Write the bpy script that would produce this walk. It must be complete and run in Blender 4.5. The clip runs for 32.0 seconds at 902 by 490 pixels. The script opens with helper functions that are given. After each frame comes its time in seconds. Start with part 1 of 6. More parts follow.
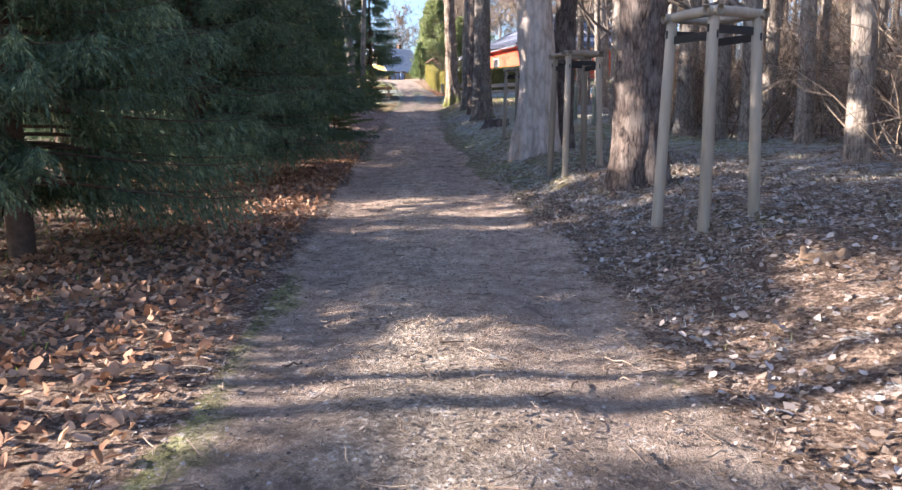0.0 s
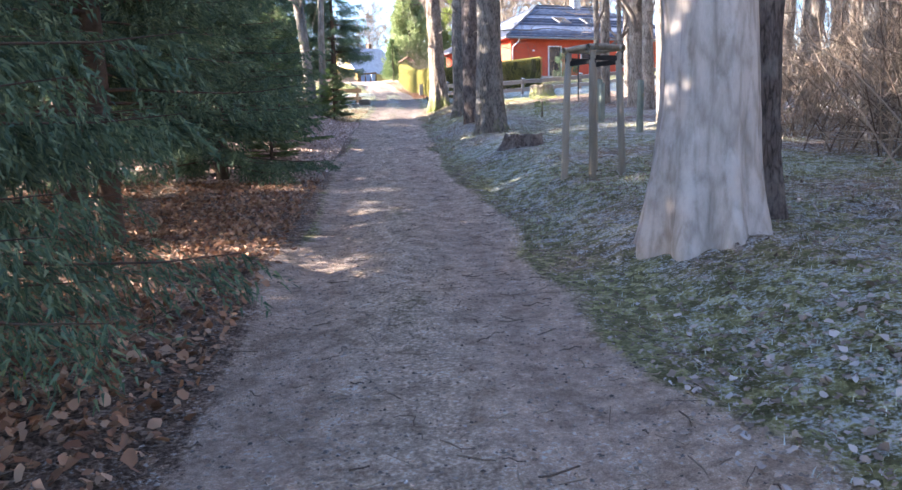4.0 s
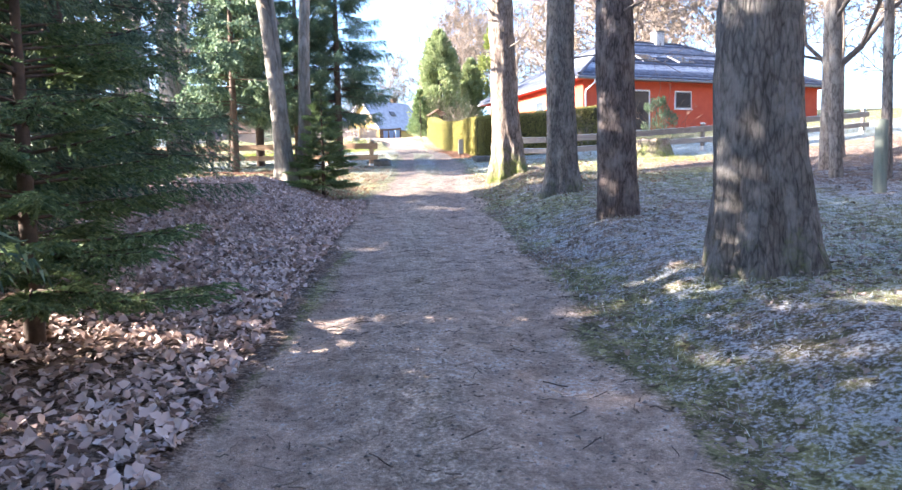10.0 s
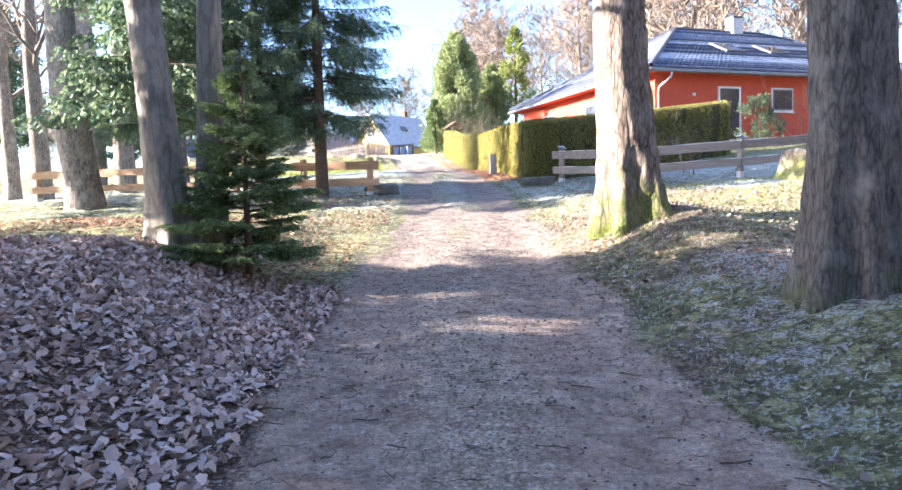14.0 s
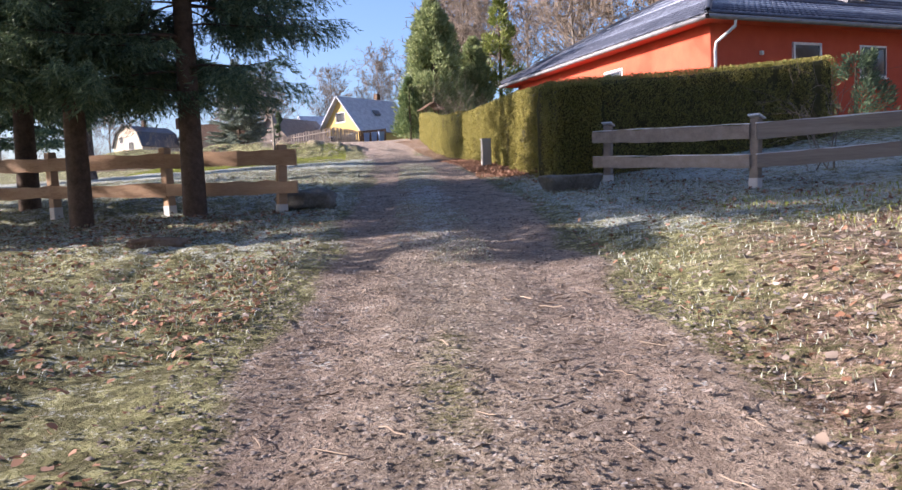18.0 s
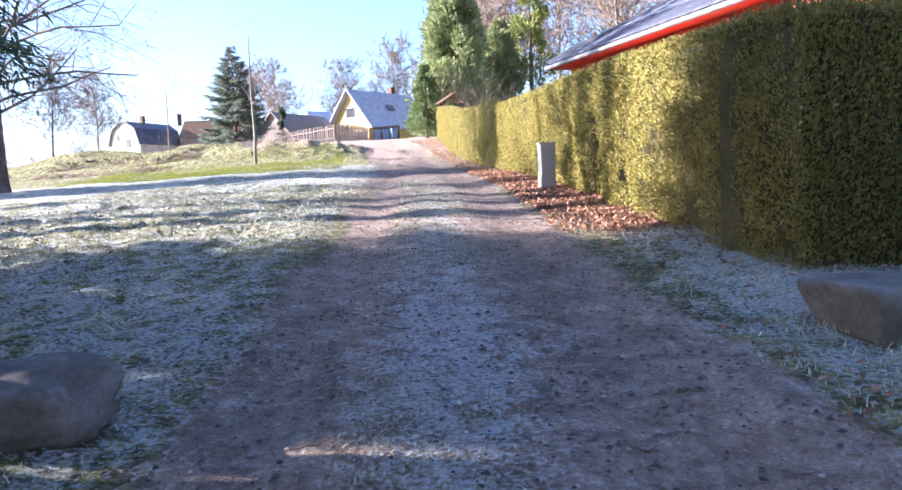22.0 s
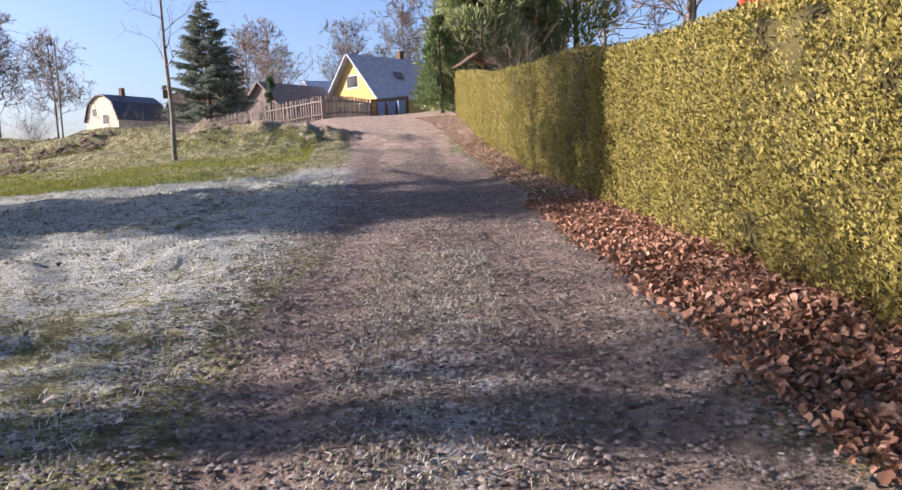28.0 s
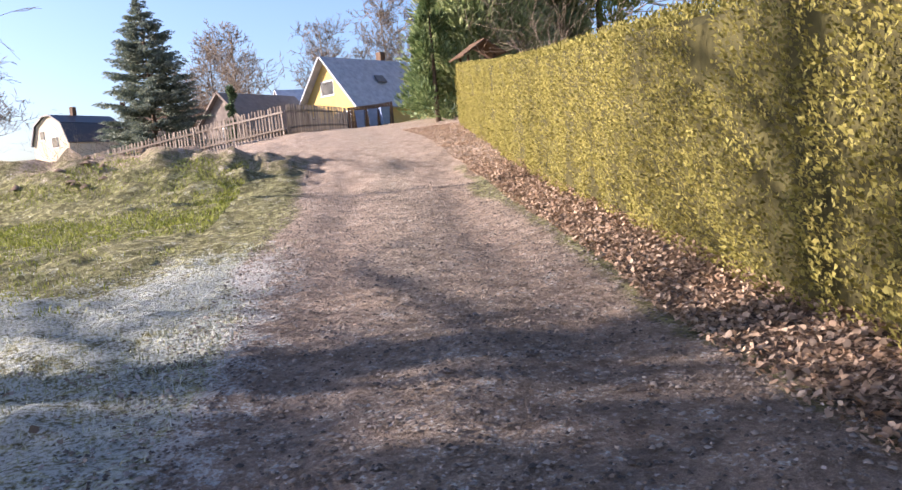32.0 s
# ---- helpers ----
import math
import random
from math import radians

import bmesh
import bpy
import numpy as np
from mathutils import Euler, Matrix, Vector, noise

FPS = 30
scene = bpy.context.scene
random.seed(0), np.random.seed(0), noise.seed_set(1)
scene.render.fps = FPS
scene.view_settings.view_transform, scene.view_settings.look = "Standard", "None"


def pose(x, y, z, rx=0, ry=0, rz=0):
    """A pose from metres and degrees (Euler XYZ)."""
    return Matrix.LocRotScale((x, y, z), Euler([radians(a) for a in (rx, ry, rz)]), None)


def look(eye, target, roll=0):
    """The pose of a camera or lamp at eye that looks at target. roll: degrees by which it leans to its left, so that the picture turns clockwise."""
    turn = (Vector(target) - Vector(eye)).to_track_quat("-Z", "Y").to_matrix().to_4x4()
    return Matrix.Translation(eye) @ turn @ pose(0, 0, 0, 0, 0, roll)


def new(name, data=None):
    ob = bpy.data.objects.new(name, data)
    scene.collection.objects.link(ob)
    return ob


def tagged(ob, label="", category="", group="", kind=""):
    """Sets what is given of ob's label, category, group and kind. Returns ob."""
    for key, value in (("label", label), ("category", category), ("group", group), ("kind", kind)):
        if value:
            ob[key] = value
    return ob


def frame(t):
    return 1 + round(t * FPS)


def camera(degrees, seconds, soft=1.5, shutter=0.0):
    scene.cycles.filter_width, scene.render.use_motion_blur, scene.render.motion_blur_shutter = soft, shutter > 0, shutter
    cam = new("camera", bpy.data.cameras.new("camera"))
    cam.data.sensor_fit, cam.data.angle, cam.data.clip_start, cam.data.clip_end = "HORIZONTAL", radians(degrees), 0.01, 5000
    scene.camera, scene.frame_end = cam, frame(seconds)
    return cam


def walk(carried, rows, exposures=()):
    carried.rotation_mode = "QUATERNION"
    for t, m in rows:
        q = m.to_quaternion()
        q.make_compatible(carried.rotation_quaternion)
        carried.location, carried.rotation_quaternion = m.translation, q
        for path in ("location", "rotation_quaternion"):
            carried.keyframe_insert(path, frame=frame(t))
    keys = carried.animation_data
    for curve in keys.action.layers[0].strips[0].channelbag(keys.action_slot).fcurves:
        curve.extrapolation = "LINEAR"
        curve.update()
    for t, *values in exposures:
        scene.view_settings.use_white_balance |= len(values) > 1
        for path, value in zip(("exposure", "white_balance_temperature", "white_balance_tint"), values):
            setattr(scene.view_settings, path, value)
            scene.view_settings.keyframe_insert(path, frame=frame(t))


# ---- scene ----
cam = camera(62.8, 32.0, 1.5)
PATH = [
    (0, (0.721, -11.761, 1.189), (0.729, -9.786, 0.878), -0.3),
    (0.5, (0.656, -10.56, 1.277), (0.666, -8.579, 1.005), -0.6),
    (1, (0.624, -9.429, 1.286), (0.592, -7.452, 0.987), -0.4),
    (1.5, (0.561, -8.263, 1.348), (0.491, -6.288, 1.036), -0.5),
    (2, (0.462, -7.177, 1.42), (0.418, -5.197, 1.139), -1.2),
    (2.5, (0.416, -6.046, 1.413), (0.4, -4.064, 1.145), -1.3),
    (4.5, (0.053, -1.054, 1.715), (0.136, 0.919, 1.399), -1.8),
    (5, (-0.009, 0.156, 1.734), (0.026, 2.132, 1.432), -2.3),
    (5.5, (-0.064, 1.452, 1.789), (-0.112, 3.427, 1.477), -1.3),
    (6, (-0.012, 2.588, 1.85), (-0.046, 4.569, 1.58), 0.9),
    (6.5, (-0.072, 3.794, 1.891), (-0.09, 5.784, 1.694), 1.6),
    (7, (-0.204, 4.988, 1.929), (-0.206, 6.978, 1.733), 1.3),
    (7.5, (-0.341, 6.223, 1.954), (-0.281, 8.213, 1.77), 0.6),
    (8, (-0.457, 7.469, 2.017), (-0.397, 9.46, 1.847), -0.5),
    (8.5, (-0.519, 8.718, 2.117), (-0.464, 10.712, 1.972), -1.0),
    (9, (-0.544, 9.946, 2.118), (-0.533, 11.942, 1.99), -0.4),
    (9.5, (-0.604, 11.108, 2.208), (-0.597, 13.103, 2.068), -0.7),
    (10, (-0.633, 12.293, 2.289), (-0.615, 14.287, 2.138), -1.1),
    (10.5, (-0.665, 13.525, 2.308), (-0.669, 15.52, 2.169), -1.1),
    (11, (-0.674, 14.733, 2.396), (-0.704, 16.728, 2.264), -1.8),
    (11.5, (-0.765, 15.914, 2.435), (-0.776, 17.91, 2.313), -2.0),
    (12, (-0.855, 17.103, 2.486), (-0.844, 19.099, 2.354), -1.8),
    (12.5, (-0.917, 18.375, 2.601), (-0.955, 20.368, 2.444), -1.5),
    (13, (-1.029, 19.481, 2.689), (-1.059, 21.475, 2.527), -1.8),
    (13.5, (-1.119, 20.701, 2.772), (-1.135, 22.696, 2.623), -1.4),
    (14, (-1.182, 21.914, 2.885), (-1.198, 23.911, 2.78), -1.7),
    (14.5, (-1.186, 23.122, 2.981), (-1.159, 25.12, 2.896), -2.1),
    (16.5, (-1.27, 27.169, 3.023), (-1.23, 29.167, 2.942), -3.2),
    (17, (-1.295, 28.225, 3.138), (-1.217, 30.221, 3.036), -3.2),
    (17.5, (-1.302, 29.165, 3.242), (-1.22, 31.161, 3.131), -2.9),
    (18, (-1.177, 30.274, 3.405), (-1.137, 32.269, 3.262), -2.3),
    (18.5, (-1.067, 31.284, 3.514), (-1.073, 33.275, 3.317), -1.1),
    (19, (-1.055, 32.227, 3.577), (-1.01, 34.216, 3.369), -0.8),
    (19.5, (-1.105, 33.26, 3.666), (-1.043, 35.25, 3.48), -1.4),
    (20, (-1.064, 34.345, 3.773), (-1.027, 36.338, 3.614), -1.3),
    (20.5, (-1.08, 35.478, 3.86), (-1.096, 37.475, 3.753), -2.0),
    (21, (-1.159, 36.665, 3.995), (-1.193, 38.664, 3.932), -2.6),
    (21.5, (-1.189, 37.711, 4.063), (-1.201, 39.71, 3.983), -2.7),
    (22, (-1.265, 38.722, 4.149), (-1.274, 40.716, 3.998), -2.2),
    (22.5, (-1.376, 39.858, 4.322), (-1.359, 41.852, 4.164), -2.0),
    (23, (-1.419, 40.828, 4.43), (-1.379, 42.824, 4.315), -1.6),
    (23.5, (-1.437, 41.811, 4.542), (-1.398, 43.806, 4.415), -2.2),
    (24, (-1.532, 42.891, 4.691), (-1.552, 44.88, 4.481), -1.2),
    (24.5, (-1.517, 43.897, 4.789), (-1.556, 45.885, 4.572), 0.8),
    (25, (-1.591, 44.891, 4.836), (-1.615, 46.881, 4.638), -0.0),
    (25.5, (-1.637, 45.947, 4.936), (-1.62, 47.939, 4.752), -1.1),
    (26, (-1.662, 47.01, 4.994), (-1.708, 49.003, 4.833), -1.4),
    (26.5, (-1.699, 47.965, 5.078), (-1.768, 49.959, 4.936), -1.8),
    (28.5, (-1.6, 51.69, 5.29), (-1.657, 53.673, 5.034), -2.9),
    (29, (-1.717, 52.861, 5.35), (-1.823, 54.841, 5.089), -3.6),
    (29.5, (-1.799, 53.969, 5.451), (-1.961, 55.949, 5.216), -4.3),
    (30, (-1.855, 55.22, 5.533), (-2.021, 57.199, 5.296), -4.6),
    (30.5, (-1.971, 56.443, 5.628), (-2.123, 58.424, 5.401), -4.8),
    (31, (-2.033, 57.472, 5.769), (-2.17, 59.455, 5.554), -4.6),
    (31.5, (-2.21, 58.553, 5.847), (-2.285, 60.539, 5.626), -5.0),
    (32, (-2.363, 59.615, 5.955), (-2.389, 61.603, 5.737), -5.1),
]
walk(cam, [(t, look(eye, target, roll)) for t, eye, target, roll in PATH], [(0.0, 2.3, 5900.0, 20.0), (1.0, 2.75, 5800.0, 19.0), (2.5, 3.05, 5800.0, 18.0), (5.0, 3.25, 5700.0, 18.0), (8.0, 3.4, 5700.0, 19.0), (10.0, 3.3, 5600.0, 18.0), (14.5, 3.05, 5600.0, 18.0), (16.5, 2.2, 6000.0, 22.0), (17.5, 1.65, 6000.0, 24.0), (18.3, 1.6, 5600.0, 24.0), (19.2, 2.0, 5600.0, 24.0), (21.0, 2.6, 5400.0, 26.0), (22.5, 2.4, 5400.0, 26.0), (24.0, 1.9, 5300.0, 26.0), (26.0, 1.8, 5700.0, 26.0), (29.0, 1.25, 5900.0, 28.0), (30.5, 1.55, 5400.0, 24.0), (32.0, 1.7, 6000.0, 24.0)])

# ---- world, sun ----
SUN_EL, SUN_AZ = radians(19), radians(182)  # where the sun stands: height, and turn from +x
world = bpy.data.worlds.new("sky")
scene.world = world
world.use_nodes = True
WN, WL = world.node_tree.nodes, world.node_tree.links
sky = WN.new("ShaderNodeTexSky")
sky.sky_type, sky.sun_disc = "NISHITA", False
sky.sun_elevation, sky.sun_rotation = SUN_EL, radians(90) - SUN_AZ
sky.altitude = 0
sky.air_density, sky.dust_density, sky.ozone_density = 1.0, 2.0, 3.0
WL.new(sky.outputs[0], WN["Background"].inputs["Color"])
WN["Background"].inputs["Strength"].default_value = 0.09
sun = bpy.data.lights.new("sun", "SUN")
sun.energy, sun.angle, sun.color = 5.0, radians(0.55), (1.0, 0.86, 0.68)
sun_ob = new("sun", sun)
sun_at = Vector((math.cos(SUN_EL) * math.cos(SUN_AZ), math.cos(SUN_EL) * math.sin(SUN_AZ), math.sin(SUN_EL)))
sun_ob.matrix_basis = look(sun_at * 80 + Vector((0, 40, 0)), (0, 40, 0))


# ---- materials ----
def nodes_of(name):
    m = bpy.data.materials.new(name)
    m.use_nodes = True
    return m, m.node_tree.nodes, m.node_tree.links


def ramp(N, stops):
    r = N.new("ShaderNodeValToRGB")
    e = r.color_ramp.elements
    while len(e) < len(stops):
        e.new(0.5)
    for k, (p, c) in zip(e, stops):
        k.position, k.color = p, (*c, 1)
    return r


def tex(N, L, scale, detail=4.0, rough=0.6, vec=None, kind="ShaderNodeTexNoise"):
    n = N.new(kind)
    n.inputs["Scale"].default_value = scale
    if kind == "ShaderNodeTexNoise":
        n.inputs["Detail"].default_value, n.inputs["Roughness"].default_value = detail, rough
    if vec is not None:
        L.new(vec, n.inputs["Vector"])
    return n


def mix(N, L, fac, a, b, blend="MIX"):
    n = N.new("ShaderNodeMix")
    n.data_type, n.blend_type = "RGBA", blend
    for sock, v in ((n.inputs[0], fac), (n.inputs[6], a), (n.inputs[7], b)):
        if isinstance(v, (int, float)):
            sock.default_value = v
        elif isinstance(v, tuple):
            sock.default_value = (*v, 1)
        else:
            L.new(v, sock)
    return n.outputs[2]


def math_node(N, L, op, a, b=0.0, clamp=False):
    n = N.new("ShaderNodeMath")
    n.operation, n.use_clamp = op, clamp
    for k, v in enumerate((a, b)):
        if isinstance(v, (int, float)):
            n.inputs[k].default_value = v
        else:
            L.new(v, n.inputs[k])
    return n.outputs[0]


def stretch(N, L, sx, sy, sz, coord="Object"):
    c = N.new("ShaderNodeTexCoord")
    m = N.new("ShaderNodeMapping")
    m.inputs["Scale"].default_value = (sx, sy, sz)
    L.new(c.outputs[coord], m.inputs["Vector"])
    return m.outputs[0]


def bump_of(N, L, b, height, strength, dist=0.02):
    n = N.new("ShaderNodeBump")
    n.inputs["Strength"].default_value, n.inputs["Distance"].default_value = strength, dist
    L.new(height, n.inputs["Height"])
    L.new(n.outputs[0], b.inputs["Normal"])


def surface(name, colours, scale=4.0, rough=0.85, bump=0.3, stretchy=(1, 1, 1), metal=0.0, fine=30.0, spec=0.3, island=0.0, obj=0.0, dist=0.02, sss=0.0):
    """A surface of two noise scales: colours is a ramp of (position, rgb)."""
    m, N, L = nodes_of(name)
    b = N["Principled BSDF"]
    v = stretch(N, L, *stretchy)
    n1, n2 = tex(N, L, scale, 5, 0.65, v), tex(N, L, fine, 3, 0.6, v)
    f = math_node(N, L, "ADD", math_node(N, L, "MULTIPLY", n1.outputs[0], 0.7), math_node(N, L, "MULTIPLY", n2.outputs[0], 0.3))
    if island:
        g = N.new("ShaderNodeNewGeometry")
        f = math_node(N, L, "ADD", math_node(N, L, "MULTIPLY", f, 1 - island), math_node(N, L, "MULTIPLY", g.outputs["Random Per Island"], island))
    if obj:
        o = N.new("ShaderNodeObjectInfo")
        f = math_node(N, L, "ADD", math_node(N, L, "MULTIPLY", f, 1 - obj), math_node(N, L, "MULTIPLY", o.outputs["Random"], obj))
    r = ramp(N, colours)
    L.new(f, r.inputs[0])
    L.new(r.outputs[0], b.inputs["Base Color"])
    b.inputs["Roughness"].default_value, b.inputs["Metallic"].default_value = rough, metal
    b.inputs["Specular IOR Level"].default_value = spec
    if bump:
        bump_of(N, L, b, f, bump, dist)
    return m


def leafy(name, colours, rough=0.7, glow=0.25, scale=3.0):
    """Thin leaves and needles: colour by clump, some light passes through."""
    m, N, L = nodes_of(name)
    b = N["Principled BSDF"]
    g = N.new("ShaderNodeNewGeometry")
    n = tex(N, L, scale, 3, 0.6, stretch(N, L, 1, 1, 1))
    f = math_node(N, L, "ADD", math_node(N, L, "MULTIPLY", g.outputs["Random Per Island"], 0.6), math_node(N, L, "MULTIPLY", n.outputs[0], 0.4))
    r = ramp(N, colours)
    L.new(f, r.inputs[0])
    L.new(r.outputs[0], b.inputs["Base Color"])
    b.inputs["Roughness"].default_value = rough
    b.inputs["Specular IOR Level"].default_value = 0.25
    if glow:
        t = N.new("ShaderNodeBsdfTranslucent")
        L.new(r.outputs[0], t.inputs["Color"])
        x = N.new("ShaderNodeMixShader")
        x.inputs[0].default_value = glow
        L.new(b.outputs[0], x.inputs[1]), L.new(t.outputs[0], x.inputs[2])
        L.new(x.outputs[0], N["Material Output"].inputs["Surface"])
    return m


def bark(name, dark, light, patch, scale=5.0, moss=0.0, bump=0.9, mossc=(0.16, 0.20, 0.03)):
    """Furrowed bark: upright plates, pale patches, moss low on the trunk."""
    m, N, L = nodes_of(name)
    b = N["Principled BSDF"]
    v = stretch(N, L, 1, 1, 0.25)
    w = tex(N, L, scale * 4.5, 2, 0.5, v, "ShaderNodeTexVoronoi")
    w.feature = "DISTANCE_TO_EDGE"
    n1, n2 = tex(N, L, scale * 3.0, 7, 0.75, v), tex(N, L, 4.2, 5, 0.65, stretch(N, L, 1, 1, 0.6))
    edge = math_node(N, L, "MULTIPLY", w.outputs["Distance"], 5.0, True)
    h = math_node(N, L, "ADD", math_node(N, L, "MULTIPLY", edge, 0.17), math_node(N, L, "MULTIPLY", n1.outputs[0], 0.98))
    r = ramp(N, [(0.40, dark), (0.74, light)])
    L.new(h, r.inputs[0])
    pr = ramp(N, [(0.5, (0, 0, 0)), (0.68, (1, 1, 1))])
    L.new(n2.outputs[0], pr.inputs[0])
    c = mix(N, L, math_node(N, L, "MULTIPLY", pr.outputs[0], 0.7), r.outputs[0], patch)
    if moss:
        co = N.new("ShaderNodeTexCoord")
        s = N.new("ShaderNodeSeparateXYZ")
        L.new(co.outputs["Object"], s.inputs[0])
        mn = tex(N, L, 3.2, 5, 0.7, co.outputs["Object"])
        hh = math_node(N, L, "SUBTRACT", math_node(N, L, "ADD", moss, math_node(N, L, "MULTIPLY", math_node(N, L, "SUBTRACT", mn.outputs[0], 0.5), 2.2)), s.outputs[2])
        mr = ramp(N, [(0.35, tuple(0.45 * q for q in mossc)), (0.55, mossc), (0.75, tuple(1.5 * q for q in mossc))])
        L.new(tex(N, L, 26, 4, 0.7, co.outputs["Object"]).outputs[0], mr.inputs[0])
        c = mix(N, L, math_node(N, L, "MULTIPLY", math_node(N, L, "MULTIPLY", hh, 1.3, True), 0.8), c, mr.outputs[0])
    L.new(c, b.inputs["Base Color"])
    b.inputs["Roughness"].default_value, b.inputs["Specular IOR Level"].default_value = 0.9, 0.2
    bump_of(N, L, b, h, bump, 0.05)
    return m


def ground_material():
    """One sheet: gravel lane, brown litter, grass and frost, mixed by the colour layer 'cover' and broken up by noise."""
    m, N, L = nodes_of("ground_cover")
    b = N["Principled BSDF"]
    at = N.new("ShaderNodeAttribute")
    at.attribute_name = "cover"
    s = N.new("ShaderNodeSeparateColor")
    L.new(at.outputs["Color"], s.inputs[0])
    v = stretch(N, L, 1, 1, 1)
    big, mid, fine, grit = (tex(N, L, k, 5, 0.65, v) for k in (0.7, 5.0, 38.0, 120.0))

    def edge(mask, amount=0.9, hard=5.0):
        j = math_node(N, L, "ADD", math_node(N, L, "MULTIPLY", math_node(N, L, "SUBTRACT", mid.outputs[0], 0.5), amount),
                      math_node(N, L, "MULTIPLY", math_node(N, L, "SUBTRACT", fine.outputs[0], 0.5), amount))
        k = math_node(N, L, "ADD", mask, j)
        return math_node(N, L, "ADD", math_node(N, L, "MULTIPLY", math_node(N, L, "SUBTRACT", k, 0.5), hard), 0.5, True)

    gr = ramp(N, [(0.32, (0.095, 0.074, 0.055)), (0.5, (0.285, 0.225, 0.17)), (0.66, (0.56, 0.475, 0.38))])
    L.new(math_node(N, L, "ADD", math_node(N, L, "MULTIPLY", grit.outputs[0], 0.6), math_node(N, L, "MULTIPLY", fine.outputs[0], 0.4)), gr.inputs[0])
    tr = N.new("ShaderNodeAttribute")
    tr.attribute_name = "tracks"
    ts = N.new("ShaderNodeSeparateColor")
    L.new(tr.outputs["Color"], ts.inputs[0])
    road = mix(N, L, math_node(N, L, "MULTIPLY", big.outputs[0], 0.5), gr.outputs[0], (0.36, 0.30, 0.25))
    straw = ramp(N, [(0.42, (0.15, 0.125, 0.095)), (0.55, (0.36, 0.31, 0.24)), (0.68, (0.66, 0.60, 0.50))])
    L.new(fine.outputs[0], straw.inputs[0])
    road = mix(N, L, math_node(N, L, "MULTIPLY", ts.outputs[1], 0.6), road, straw.outputs[0])
    road = mix(N, L, math_node(N, L, "MULTIPLY", ts.outputs[0], 0.72), road, mix(N, L, 0.45, mix(N, L, big.outputs[0], (0.17, 0.130, 0.108), (0.30, 0.235, 0.20)), gr.outputs[0]))
    dirt = ramp(N, [(0.40, (0.55, 0.52, 0.50)), (0.52, (1.0, 1.0, 1.0)), (0.66, (1.45, 1.40, 1.34))])
    L.new(math_node(N, L, "ADD", math_node(N, L, "MULTIPLY", mid.outputs[0], 0.6), math_node(N, L, "MULTIPLY", tex(N, L, 14.0, 4, 0.7, v).outputs[0], 0.4)), dirt.inputs[0])
    road = mix(N, L, 0.85, road, mix(N, L, 1.0, road, dirt.outputs[0], "MULTIPLY"))
    road = mix(N, L, ts.outputs[2], road, mix(N, L, 1.0, road, (1.75, 1.68, 1.64), "MULTIPLY"))
    gg = ramp(N, [(0.33, (0.10, 0.095, 0.045)), (0.5, (0.25, 0.255, 0.12)), (0.68, (0.48, 0.47, 0.32))])
    L.new(math_node(N, L, "ADD", math_node(N, L, "MULTIPLY", fine.outputs[0], 0.6), math_node(N, L, "MULTIPLY", mid.outputs[0], 0.4)), gg.inputs[0])
    ll = ramp(N, [(0.35, (0.07, 0.048, 0.036)), (0.5, (0.24, 0.175, 0.13)), (0.66, (0.45, 0.36, 0.28))])
    L.new(fine.outputs[0], ll.inputs[0])
    c = mix(N, L, edge(s.outputs[1]), gg.outputs[0], ll.outputs[0])
    c = mix(N, L, edge(s.outputs[0], 0.5, 4.0), c, road)
    cell = tex(N, L, 15.0, vec=v, kind="ShaderNodeTexVoronoi")
    cs = N.new("ShaderNodeSeparateColor")
    L.new(cell.outputs["Color"], cs.inputs[0])
    shard = mix(N, L, math_node(N, L, "POWER", cs.outputs[1], 2.0), (0.45, 0.42, 0.40), (1.45, 1.4, 1.35))
    loose = math_node(N, L, "MULTIPLY", math_node(N, L, "SUBTRACT", 1.0, edge(s.outputs[0], 0.5, 4.0)), 0.9)
    c = mix(N, L, loose, c, mix(N, L, 1.0, c, shard, "MULTIPLY"))
    fr = math_node(N, L, "MULTIPLY", edge(s.outputs[2], 2.0, 2.6), math_node(N, L, "ADD", 0.25, math_node(N, L, "MULTIPLY", math_node(N, L, "SUBTRACT", fine.outputs[0], 0.36), 3.2, True)), True)
    c = mix(N, L, math_node(N, L, "MULTIPLY", fr, 0.72), c, (0.60, 0.66, 0.66))
    L.new(c, b.inputs["Base Color"])
    b.inputs["Roughness"].default_value, b.inputs["Specular IOR Level"].default_value = 0.95, 0.15
    h = math_node(N, L, "ADD", math_node(N, L, "MULTIPLY", fine.outputs[0], 0.7), math_node(N, L, "MULTIPLY", grit.outputs[0], 0.3))
    bump_of(N, L, b, h, 1.0, 0.06)
    return m


